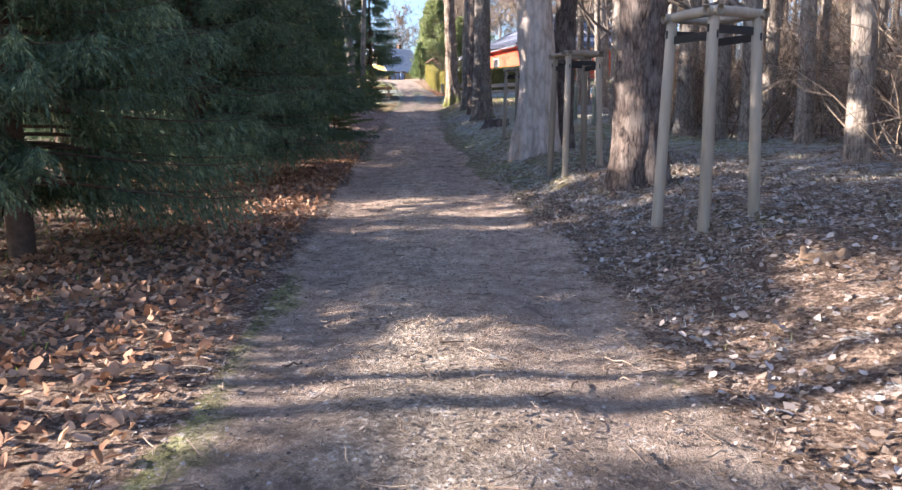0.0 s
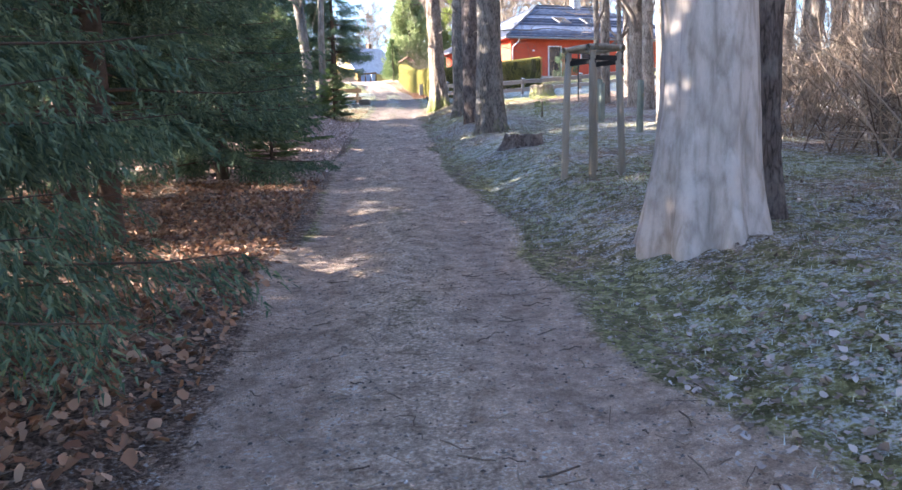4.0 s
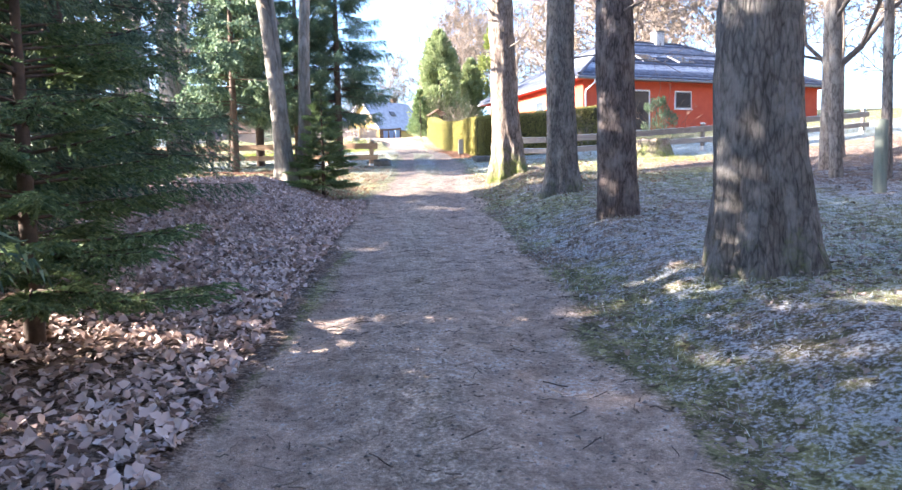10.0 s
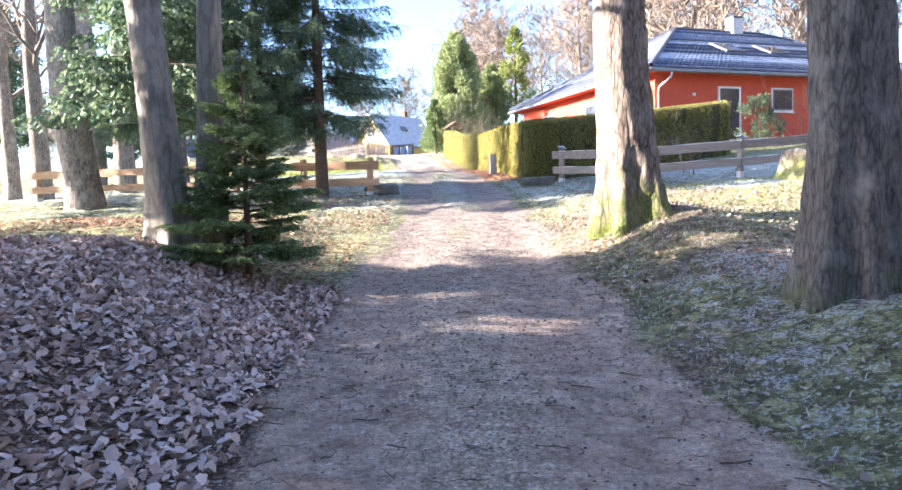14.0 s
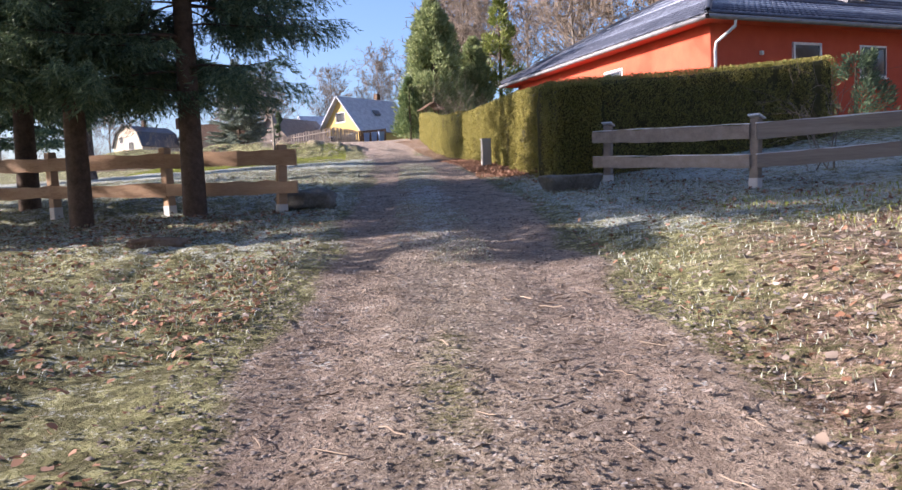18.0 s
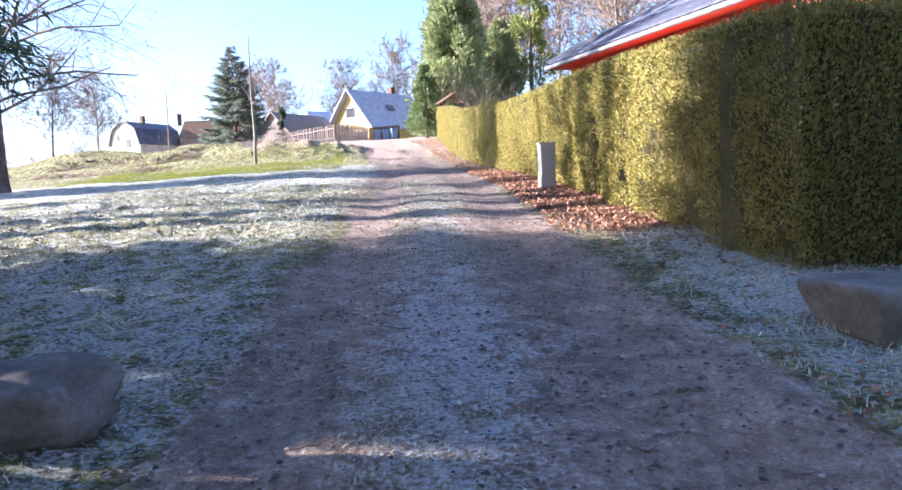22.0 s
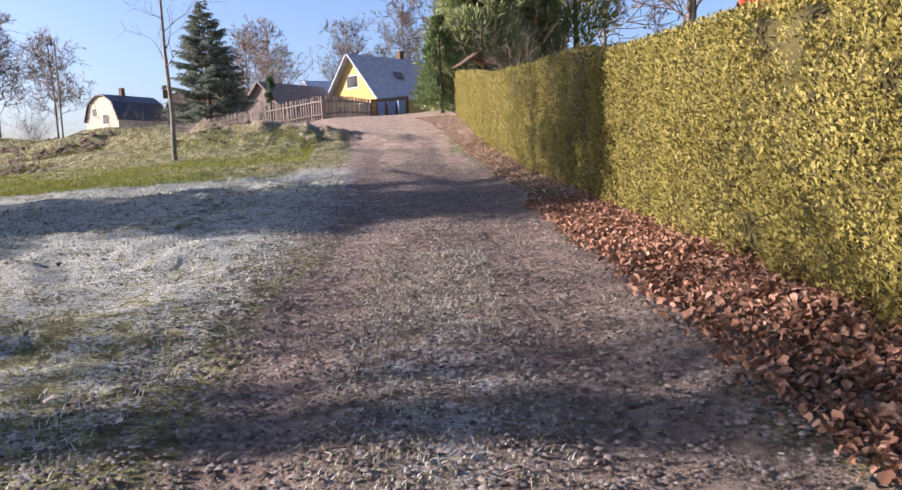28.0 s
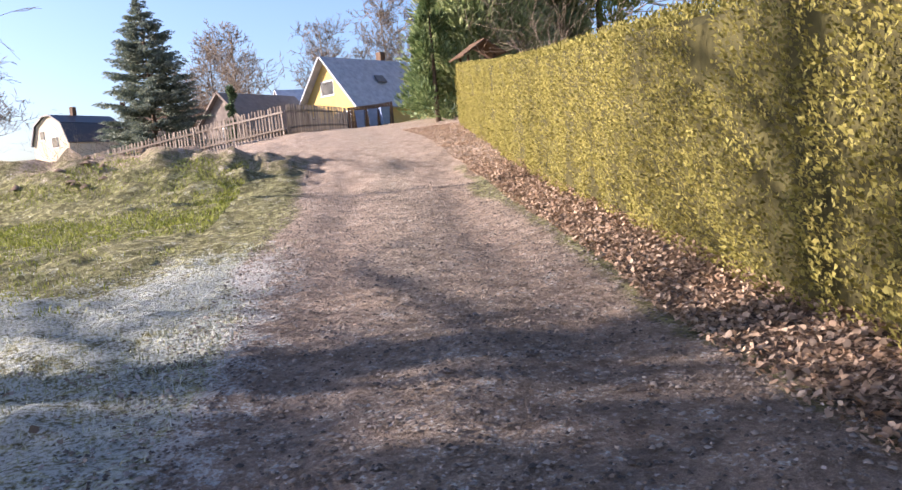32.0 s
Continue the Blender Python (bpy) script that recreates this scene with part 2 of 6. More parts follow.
# ---- mesh helpers ----
def mesh_of(name, V, F, mat, smooth=False):
    me = bpy.data.meshes.new(name)
    V = np.asarray(V, np.float32).reshape(-1, 3)
    if isinstance(F, np.ndarray):
        n, k = F.shape
        me.vertices.add(len(V)), me.loops.add(n * k), me.polygons.add(n)
        me.vertices.foreach_set("co", V.ravel())
        me.loops.foreach_set("vertex_index", F.ravel().astype(np.int32))
        me.polygons.foreach_set("loop_start", np.arange(0, n * k, k, dtype=np.int32))
        me.update(calc_edges=True)
    else:
        me.from_pydata(V.tolist(), [], F)
    if smooth:
        me.polygons.foreach_set("use_smooth", np.ones(len(me.polygons), bool))
    for x in mat if isinstance(mat, (list, tuple)) else [mat]:
        me.materials.append(x)
    me.validate()
    return me


def part(name, me, parent=None, label="", at=None):
    """One mesh object, under a thing or a part."""
    if isinstance(me, bmesh.types.BMesh):
        raise TypeError(name)
    ob = new(name, me)
    if at is not None:
        ob.matrix_basis = at
    if parent is not None:
        ob.parent = parent
    if label:
        ob["label"] = label
    return ob


def thing(name, x, y, z, label, category, group="", rz=0.0, kind=""):
    ob = new(name)
    ob.empty_display_size = 0.2
    ob.matrix_basis = pose(x, y, z, 0, 0, rz)
    return tagged(ob, label, category, group, kind)


def bm_mesh(name, bm, mat, smooth=False):
    me = bpy.data.meshes.new(name)
    bm.to_mesh(me)
    bm.free()
    if smooth:
        me.polygons.foreach_set("use_smooth", np.ones(len(me.polygons), bool))
    for x in mat if isinstance(mat, (list, tuple)) else [mat]:
        me.materials.append(x)
    return me


def box_bm(bm, x0, x1, y0, y1, z0, z1, bevel=0.0, m=None):
    r = bmesh.ops.create_cube(bm, size=1.0, matrix=Matrix.Translation(((x0 + x1) / 2, (y0 + y1) / 2, (z0 + z1) / 2)) @ Matrix.Diagonal((x1 - x0, y1 - y0, z1 - z0, 1)))
    vs = r["verts"]
    if bevel:
        es = list({e for v in vs for e in v.link_edges})
        g = bmesh.ops.bevel(bm, geom=es, offset=bevel, segments=2, affect="EDGES", clamp_overlap=True)
        vs = list({v for f in g["faces"] for v in f.verts} | {v for v in vs if v.is_valid})
    if m is not None:
        bmesh.ops.transform(bm, matrix=m, verts=vs)
    return vs


def box(name, x0, x1, y0, y1, z0, z1, mat, bevel=0.0, m=None):
    bm = bmesh.new()
    box_bm(bm, x0, x1, y0, y1, z0, z1, bevel, m)
    return bm_mesh(name, bm, mat)


def hash3(ix, iy, iz, seed):
    n = (ix * 374761393 + iy * 668265263 + iz * 2147483647 + seed * 974634777) & 0x7FFFFFFF
    n = ((n ^ (n >> 13)) * 1274126177) & 0x7FFFFFFF
    return ((n ^ (n >> 16)) & 0xFFFF) / 65535.0


def vnoise(x, y, z=0.0, seed=0):
    """Value noise on arrays, -1 to 1."""
    x, y = np.asarray(x, float), np.asarray(y, float)
    z = np.zeros_like(x) + z
    ix, iy, iz = (np.floor(a).astype(np.int64) for a in (x, y, z))
    fx, fy, fz = x - ix, y - iy, z - iz
    fx, fy, fz = (a * a * (3 - 2 * a) for a in (fx, fy, fz))
    out = 0
    for a in (0, 1):
        for b in (0, 1):
            for c in (0, 1):
                out = out + hash3(ix + a, iy + b, iz + c, seed) * (fx if a else 1 - fx) * (fy if b else 1 - fy) * (fz if c else 1 - fz)
    return out * 2 - 1


def fbm(x, y, z=0.0, seed=0, octaves=3):
    return sum(vnoise(np.asarray(x) * 2.0**k, np.asarray(y) * 2.0**k, np.asarray(z) * 2.0**k, seed + k) / 2.0**k for k in range(octaves))


def tube(P, R, sides=8, cap=True):
    """Vertices and quads of a tube along points P with radii R."""
    P, R = np.asarray(P, float), np.asarray(R, float)
    T = np.gradient(P, axis=0)
    T /= np.linalg.norm(T, axis=1, keepdims=True) + 1e-9
    ref = np.array([1.0, 0, 0]) if abs(T[0][0]) < 0.8 else np.array([0, 1.0, 0])
    U = np.cross(T, ref)
    U /= np.linalg.norm(U, axis=1, keepdims=True) + 1e-9
    W = np.cross(T, U)
    a = np.linspace(0, 2 * np.pi, sides, endpoint=False)
    V = P[:, None] + R[:, None, None] * (np.cos(a)[None, :, None] * U[:, None] + np.sin(a)[None, :, None] * W[:, None])
    n = len(P)
    i, j = np.meshgrid(np.arange(n - 1), np.arange(sides), indexing="ij")
    k = (j + 1) % sides
    F = np.stack([i * sides + j, i * sides + k, (i + 1) * sides + k, (i + 1) * sides + j], -1).reshape(-1, 4)
    return V.reshape(-1, 3), F


class Heap:
    """Gathers quads or triangles of many small pieces."""

    def __init__(self):
        self.V, self.F, self.n = [], [], 0

    def add(self, V, F):
        self.V.append(np.asarray(V, float)), self.F.append(np.asarray(F) + self.n)
        self.n += len(V)

    def mesh(self, name, mat, smooth=False):
        return mesh_of(name, np.concatenate(self.V), np.concatenate(self.F), mat, smooth)


def trunk_mesh(name, height, r0, r1, mat, lean=(0, 0), flare=0.6, roots=6, seed=0, rough=0.05, rings=90, sides=44, twist=0.0, furrow=0.04):
    """A trunk with root flare and furrowed bark, its foot a little under the ground."""
    rng = np.random.default_rng(seed)
    t = np.linspace(0, 1, rings) ** 1.5
    z = -0.25 + t * (height + 0.25)
    a = np.linspace(0, 2 * np.pi, sides, endpoint=False)
    A, Z = np.meshgrid(a, z)
    rad = r1 + (r0 - r1) * (1 - np.clip(Z, 0, None) / height) ** 0.8
    ph = rng.uniform(0, 6.28)
    lobe = 0.55 + 0.45 * np.cos(roots * A + ph + 0.8 * np.sin(A * 2 + ph))
    fl = flare * np.exp(-np.clip(Z + 0.1, 0, None) / (0.32 + 0.9 * r0)) * lobe
    ca, sa = np.cos(A), np.sin(A)
    n1 = fbm(ca * 1.3 + 9, sa * 1.3, Z * 0.7, seed, 3)
    fur = vnoise(ca * r0 * 26, sa * r0 * 26, Z * 2.6, seed + 7)
    fur2 = vnoise(ca * r0 * 55, sa * r0 * 55, Z * 6.0, seed + 9)
    rad = rad * (1 + fl + rough * 1.6 * n1) + furrow * 0.55 * np.abs(fur) + furrow * 0.25 * fur2
    zz = np.clip(Z, 0, None)
    cx = lean[0] * zz + 0.05 * r0 * zz * np.sin(zz * 0.55 + ph)
    cy = lean[1] * zz + 0.05 * r0 * zz * np.cos(zz * 0.45 + ph)
    V = np.stack([cx + rad * ca, cy + rad * sa, Z], -1).reshape(-1, 3)
    i, j = np.meshgrid(np.arange(rings - 1), np.arange(sides), indexing="ij")
    k = (j + 1) % sides
    F = np.stack([i * sides + j, i * sides + k, (i + 1) * sides + k, (i + 1) * sides + j], -1).reshape(-1, 4)
    return mesh_of(name, V, F, mat, True)


def limbs_mesh(name, mat, stems, seed=0, depth=3, spread=0.7, up=0.25, kids=5, droop=0.0, thin=0.35, sides=6, least=0.003):
    """Bare limbs: stems is a list of (start, direction, length, radius); each forks into finer twigs."""
    rng = np.random.default_rng(seed)
    H = Heap()

    def grow(p, d, length, r, level):
        n = 5 if level == 0 else (3 if level == 1 else 2)
        pts, q, dd = [np.array(p)], np.array(p, float), np.array(d, float)
        for _ in range(n):
            dd = dd + rng.normal(0, 0.16, 3) + np.array([0, 0, (up if level else 0.05) * 0.25 - droop * 0.2 * level])
            dd /= np.linalg.norm(dd)
            q = q + dd * length / n
            pts.append(q.copy())
        H.add(*tube(pts, np.linspace(r, max(r * 0.3, least), n + 1), sides if level == 0 else (5 if level == 1 else 3)))
        if level >= depth:
            return
        for c in range(kids + (1 if level == 0 else 0)):
            k = int(rng.integers(1, n + 1))
            f = pts[k] - pts[k - 1]
            f /= np.linalg.norm(f)
            side = np.cross(f, rng.normal(0, 1, 3))
            side /= np.linalg.norm(side) + 1e-9
            grow(pts[k], f * (1 - spread * 0.6) + side * spread + np.array([0, 0, up * 0.3]), length * rng.uniform(0.42, 0.68), max(r * (1 - 0.6 * k / n) * thin * 1.5, least * 1.3), level + 1)

    for p, d, length, r in stems:
        grow(p, np.array(d, float) / np.linalg.norm(d), length, r, 0)
    return H.mesh(name, mat, True)


def stems_up(rng, height, r, count, z0, lean=(0, 0), tilt=0.9, length=(0.25, 0.5)):
    out = []
    for k in range(count):
        z = z0 + (height - z0) * (k + rng.random()) / count
        a = rng.uniform(0, 6.28)
        out.append(((lean[0] * z, lean[1] * z, z), (np.cos(a) * tilt, np.sin(a) * tilt, 0.5 + 0.5 * rng.random()), height * rng.uniform(*length) * (1.15 - 0.7 * z / height), r * 0.4 * (1.2 - z / height)))
    return out


def needle_spray(length, rng, needles=18, nl=0.028, nw=0.006, droop=0.25):
    """A needled twig along +x: triangles."""
    n = needles
    t = (np.arange(n) + rng.random(n)) / n
    P = np.stack([t * length, np.zeros(n), -droop * length * t**2], -1)
    a = rng.uniform(0, 2 * np.pi, n)
    D = np.stack([np.full(n, 1.15), 0.65 * np.cos(a), 0.65 * np.sin(a)], -1)
    D /= np.linalg.norm(D, axis=1, keepdims=True)
    S = np.cross(D, rng.normal(0, 1, (n, 3)))
    S /= np.linalg.norm(S, axis=1, keepdims=True) + 1e-9
    L = nl * (1.1 - 0.35 * t)[:, None] * rng.uniform(0.75, 1.25, (n, 1))
    V = np.stack([P - S * nw, P + S * nw, P + D * L], 1).reshape(-1, 3)
    stem = np.array([[0, -0.004, 0], [0, 0.004, 0], [length, 0, -droop * length]])
    V = np.concatenate([V, stem])
    return V, np.arange(len(V)).reshape(-1, 3)


def turn_to(d, roll=0.0):
    """Columns: x along d, z as upright as can be."""
    x = np.array(d, float) / np.linalg.norm(d)
    y = np.cross((0, 0, 1), x)
    y = y / (np.linalg.norm(y) + 1e-9)
    z = np.cross(x, y)
    c, s = math.cos(roll), math.sin(roll)
    return np.stack([x, c * y + s * z, c * z - s * y], 1)


def spruce_meshes(height, radius, seed, wood, green, z0=0.6, levels=24, per=7, twigs=9, needles=16, droop=0.35, nl=0.03, nw=0.007, hang=0.6, power=0.85, gaps=0.1, twl=0.3):
    """A spruce: the trunk with its bare branch wood, and the needled crown of whorled, hanging branches."""
    rng = np.random.default_rng(seed)
    sprays = [needle_spray(1.0, rng, needles, nl / twl, nw / twl, 0.12) for _ in range(6)]
    W, G = Heap(), Heap()
    zs = np.linspace(-0.2, height, 14)
    W.add(*tube(np.stack([0 * zs, 0 * zs, zs], -1), np.interp(zs, [0, height], [0.02 + 0.014 * height, 0.01]), 9))
    for lv in range(levels):
        f = (lv + 0.5) / levels
        z = z0 + (height - z0) * f**0.9
        reach = radius * (1 - f) ** power + 0.10
        for b in range(max(3, round(per * (1 - 0.35 * f)))):
            if rng.random() < gaps:
                continue
            a = rng.uniform(0, 6.28)
            L = reach * rng.uniform(0.72, 1.1)
            n = 7
            s = np.linspace(0, 1, n)
            zb = z + rng.normal(0, 0.08) + L * (0.10 * s - droop * s**1.4 + droop * 0.45 * s**3.2) + 0.35 * L * f * s
            B = np.stack([np.cos(a) * L * s, np.sin(a) * L * s, zb], -1)
            W.add(*tube(B, np.linspace(0.006 + 0.006 * L, 0.002, n), 4))
            cnt = max(4, int(twigs * (0.35 + L / radius)))
            for k in range(cnt):
                u = 0.22 + 0.78 * (k + rng.random()) / cnt
                p = np.array([np.interp(u, s, B[:, c]) for c in range(3)])
                tl = twl * (0.55 + 0.6 * (1 - u) + 0.3 * rng.random()) * min(1.0, 0.45 + L / 2.5)
                for sd in (-1, 1):
                    aa = a + sd * rng.uniform(0.5, 1.15)
                    d = (np.cos(aa), np.sin(aa), -hang * rng.uniform(0.2, 1.6))
                    V, F = sprays[int(rng.integers(6))]
                    G.add(p + (V * tl) @ turn_to(d, rng.uniform(-0.6, 0.6)).T, F)
                V, F = sprays[int(rng.integers(6))]
                G.add(p + (V * tl * 0.9) @ turn_to((np.cos(a), np.sin(a), -0.15 - hang * rng.random())).T, F)
    return W.mesh("trunk", wood, True), G.mesh("crown", green)


def leaf_shapes(rng, n, size):
    """n curled, ragged dead leaves of two folded halves each, at the origin: (n, 8, 3)."""
    s = size * rng.uniform(0.5, 1.3, n)
    w = s * rng.uniform(0.5, 0.85, n)
    V = np.zeros((n, 8, 3))
    V[:, 0, 0], V[:, 1, 0] = -s / 2, s / 2
    V[:, 1, 2] = s * rng.uniform(-0.15, 0.35, n)
    for side, k0 in ((1, 2), (-1, 5)):
        curl = rng.uniform(-0.1, 0.7, n) * s
        for k, (px, pw) in enumerate(((0.34, 0.34), (0.06, 0.55), (-0.28, 0.40))):
            r = rng.uniform(0.55, 1.25, n)
            V[:, k0 + k, 0] = s * (px + rng.uniform(-0.1, 0.1, n))
            V[:, k0 + k, 1] = side * w * pw * r
            V[:, k0 + k, 2] = curl * (pw * r) ** 1.4 + s * rng.uniform(-0.06, 0.06, n)
    return V


def scatter_leaves(name, pts, size, mat, seed, tilt=0.45, lift=0.012):
    rng = np.random.default_rng(seed)
    n = len(pts)
    V = leaf_shapes(rng, n, size)
    a, b, c = rng.uniform(0, 6.28, n), rng.normal(0, tilt, n), rng.normal(0, tilt, n)
    ca, sa, cb, sb, cc, sc = np.cos(a), np.sin(a), np.cos(b), np.sin(b), np.cos(c), np.sin(c)
    x, y, z = V[..., 0], V[..., 1], V[..., 2]
    y, z = y * cb[:, None] - z * sb[:, None], y * sb[:, None] + z * cb[:, None]
    x, z = x * cc[:, None] + z * sc[:, None], -x * sc[:, None] + z * cc[:, None]
    x, y = x * ca[:, None] - y * sa[:, None], x * sa[:, None] + y * ca[:, None]
    V = np.stack([x, y, z - z.min(1, keepdims=True) * 0.7], -1) + np.asarray(pts)[:, None, :] + (0, 0, lift)
    base = (np.arange(n) * 8)[:, None, None]
    F = (np.array([[0, 1, 2, 3, 4], [1, 0, 7, 6, 5]])[None] + base).reshape(-1, 5)
    return mesh_of(name, V.reshape(-1, 3), F, mat)


def scatter_blades(name, pts, height, width, mat, seed, lean=0.5):
    """Grass blades: one bent quad-and-triangle each, as two triangles."""
    rng = np.random.default_rng(seed)
    n = len(pts)
    h = height * rng.uniform(0.4, 1.3, n)
    a = rng.uniform(0, 6.28, n)
    l1 = lean * rng.uniform(0.2, 1.3, n) * h
    d = np.stack([np.cos(a), np.sin(a), 0 * a], -1)
    s = np.stack([-np.sin(a), np.cos(a), 0 * a], -1) * width
    P = np.asarray(pts)
    up = np.array([0, 0, 1.0])
    m = P + d * (l1 * 0.35)[:, None] + up * (h * 0.6)[:, None]
    V = np.stack([P - s, P + s, m + s * 0.6, m - s * 0.6, P + d * l1[:, None] + up * h[:, None]], 1).reshape(-1, 3)
    b = (np.arange(n) * 5)[:, None, None]
    F = (np.array([[0, 1, 2], [0, 2, 3], [3, 2, 4]])[None] + b).reshape(-1, 3)
    return mesh_of(name, V, F, mat)


def scatter_stones(name, pts, size, mat, seed):
    rng = np.random.default_rng(seed)
    n = len(pts)
    base = np.array([[1, 0, 0], [-1, 0, 0], [0, 1, 0], [0, -1, 0], [0, 0, 0.6], [0, 0, -0.5]], float)
    s = size * rng.uniform(0.35, 1.0, (n, 1, 1)) ** 1.5
    V = base[None] * s * rng.uniform(0.5, 1.2, (n, 6, 1))
    a = rng.uniform(0, 6.28, n)
    c, q = np.cos(a)[:, None], np.sin(a)[:, None]
    V = np.stack([V[..., 0] * c - V[..., 1] * q, V[..., 0] * q + V[..., 1] * c, V[..., 2]], -1) + np.asarray(pts)[:, None, :]
    T = np.array([[0, 2, 4], [2, 1, 4], [1, 3, 4], [3, 0, 4]])
    F = (T[None] + (np.arange(n) * 6)[:, None, None]).reshape(-1, 3)
    return mesh_of(name, V.reshape(-1, 3), F, mat)


def scatter_twigs(name, pts, length, mat, seed):
    rng = np.random.default_rng(seed)
    H = Heap()
    for p in pts:
        L = length * rng.uniform(0.3, 1.0)
        a = rng.uniform(0, 6.28)
        u = np.linspace(-0.5, 0.5, 4)
        P = np.stack([p[0] + u * L * np.cos(a) + rng.normal(0, 0.03 * L, 4), p[1] + u * L * np.sin(a) + rng.normal(0, 0.03 * L, 4), p[2] + 0.006 + 0.02 * rng.random(4)], -1)
        H.add(*tube(P, np.full(4, rng.uniform(0.002, 0.005)), 3))
    return H.mesh(name, mat)


def smooth(a, b, v):
    t = np.clip((np.asarray(v, float) - a) / (b - a), 0, 1)
    return t * t * (3 - 2 * t)


LANE_Y = [-60, -20, -12, 0, 10, 22, 30, 36, 45, 52, 60, 66, 72, 80, 95, 120]
LANE_X = [2.2, 1.1, 0.75, 0.1, -0.5, -1.1, -1.25, -1.15, -1.5, -1.75, -2.3, -2.8, -3.4, -4.5, -7.5, -14]
RISE_Y = [-300, -60, -20, -12, -3, 6, 12, 16, 22, 27, 34, 42, 48, 52, 59, 64, 70, 76, 80, 85, 92, 100, 110, 150, 300, 700]
RISE_Z = [-4, -1.4, -0.45, -0.15, 0.14, 0.45, 0.76, 1.04, 1.42, 1.78, 2.46, 3.28, 3.84, 4.14, 4.56, 4.88, 5.42, 6.05, 6.6, 7.2, 7.85, 8.3, 8.7, 9.6, 11, 12]


def lane_x(y):
    return np.interp(y, LANE_Y, LANE_X)


def ground(x, y):
    """Height of the ground, without the fine relief."""
    x, y = np.asarray(x, float), np.asarray(y, float)
    z = np.interp(y, RISE_Y, RISE_Z)
    d = x - lane_x(y)
    right = 0.36 * smooth(1.5, 3.2, d) * (1 - 0.85 * smooth(33, 41, y)) + 0.045 * np.clip(d - 3.2, 0, 25) * (1 + 0.9 * smooth(40, 52, y))
    right = right + 0.24 * np.clip(d - 12, 0, 60) * (1 - smooth(26, 44, y))
    left = 0.55 * smooth(1.7, 3.8, -d) * smooth(14, 23, y) * (1 - smooth(31.5, 37, y)) - 0.03 * np.clip(-d - 4, 0, 40) * smooth(38, 50, y)
    left = left - 0.12 * np.clip(-d - 2, 0, 10) * smooth(80, 90, y) * (1 - smooth(100, 110, y))
    ruts = -0.035 * (np.exp(-(((d - 0.9) / 0.33) ** 2)) + np.exp(-(((d + 0.7) / 0.3) ** 2))) * (1 - smooth(70, 80, y))
    mound = 0.0
    for mx, my, sx, sy, h in ((1.3, 31.5, 1.0, 1.5, 0.3), (-8.6, 74.5, 3.6, 1.8, 0.75), (-14, 76, 4, 2.0, 0.8), (-20.5, 77, 3.2, 1.8, 0.9)):
        mound = mound + h * np.exp(-(((x - mx) / sx) ** 2) - ((y - my) / sy) ** 2)
    return z + right + left + ruts + mound

# ---- materials of this place ----
M_GROUND = ground_material()
M_LEAF = leafy("dead_leaves", [(0.1, (0.11, 0.052, 0.03)), (0.4, (0.28, 0.15, 0.085)), (0.62, (0.38, 0.225, 0.135)), (0.9, (0.46, 0.33, 0.225))], 0.75, 0.15)
# Frosted leaves, their colours lightened further to offset the shade under the trees.
M_LEAF_PALE = leafy("pale_frosted_leaves_shade_lifted", [(0.1, (0.16, 0.10, 0.08)), (0.4, (0.48, 0.355, 0.29)), (0.65, (0.62, 0.49, 0.42)), (0.92, (0.70, 0.61, 0.55))], 0.8, 0.15)
M_LEAF_TAN = leafy("dry_tan_leaves", [(0.1, (0.13, 0.08, 0.05)), (0.4, (0.30, 0.205, 0.135)), (0.65, (0.43, 0.315, 0.22)), (0.92, (0.54, 0.43, 0.32))], 0.8, 0.15)
M_LEAF_DULL = leafy("dull_frosted_leaves", [(0.1, (0.10, 0.075, 0.055)), (0.45, (0.24, 0.19, 0.15)), (0.7, (0.38, 0.33, 0.29)), (0.95, (0.56, 0.53, 0.50))], 0.85, 0.1)
M_LEAF_RED = leafy("rust_leaves", [(0.1, (0.09, 0.045, 0.027)), (0.4, (0.23, 0.12, 0.072)), (0.65, (0.36, 0.205, 0.13)), (0.95, (0.47, 0.34, 0.25))], 0.75, 0.15)
M_BLADE = leafy("frosted_grass", [(0.1, (0.13, 0.125, 0.06)), (0.35, (0.26, 0.265, 0.13)), (0.55, (0.40, 0.43, 0.30)), (0.8, (0.56, 0.61, 0.57))], 0.85, 0.1)
M_BLADE_G = leafy("green_grass", [(0.1, (0.09, 0.115, 0.018)), (0.5, (0.23, 0.27, 0.04)), (0.9, (0.40, 0.40, 0.10))], 0.8, 0.15)
M_STRAW = leafy("dry_straw", [(0.1, (0.22, 0.18, 0.13)), (0.5, (0.42, 0.36, 0.28)), (0.9, (0.62, 0.56, 0.47))], 0.85, 0.1)
M_STONE = surface("gravel", [(0.3, (0.06, 0.05, 0.042)), (0.5, (0.15, 0.125, 0.105)), (0.75, (0.29, 0.25, 0.21))], 20, 0.9, 0.2, island=0.6)
M_TWIG = surface("dry_twigs", [(0.3, (0.10, 0.07, 0.05)), (0.7, (0.34, 0.27, 0.20))], 8, 0.9, 0.0, island=0.6)
M_BARK_DARK = bark("bark_dark", (0.035, 0.027, 0.023), (0.18, 0.143, 0.12), (0.29, 0.25, 0.215), 5)
M_BARK_PALE = bark("bark_pale_smooth", (0.30, 0.255, 0.21), (0.53, 0.465, 0.40), (0.62, 0.57, 0.51), 2.0, 0.0, 0.35)
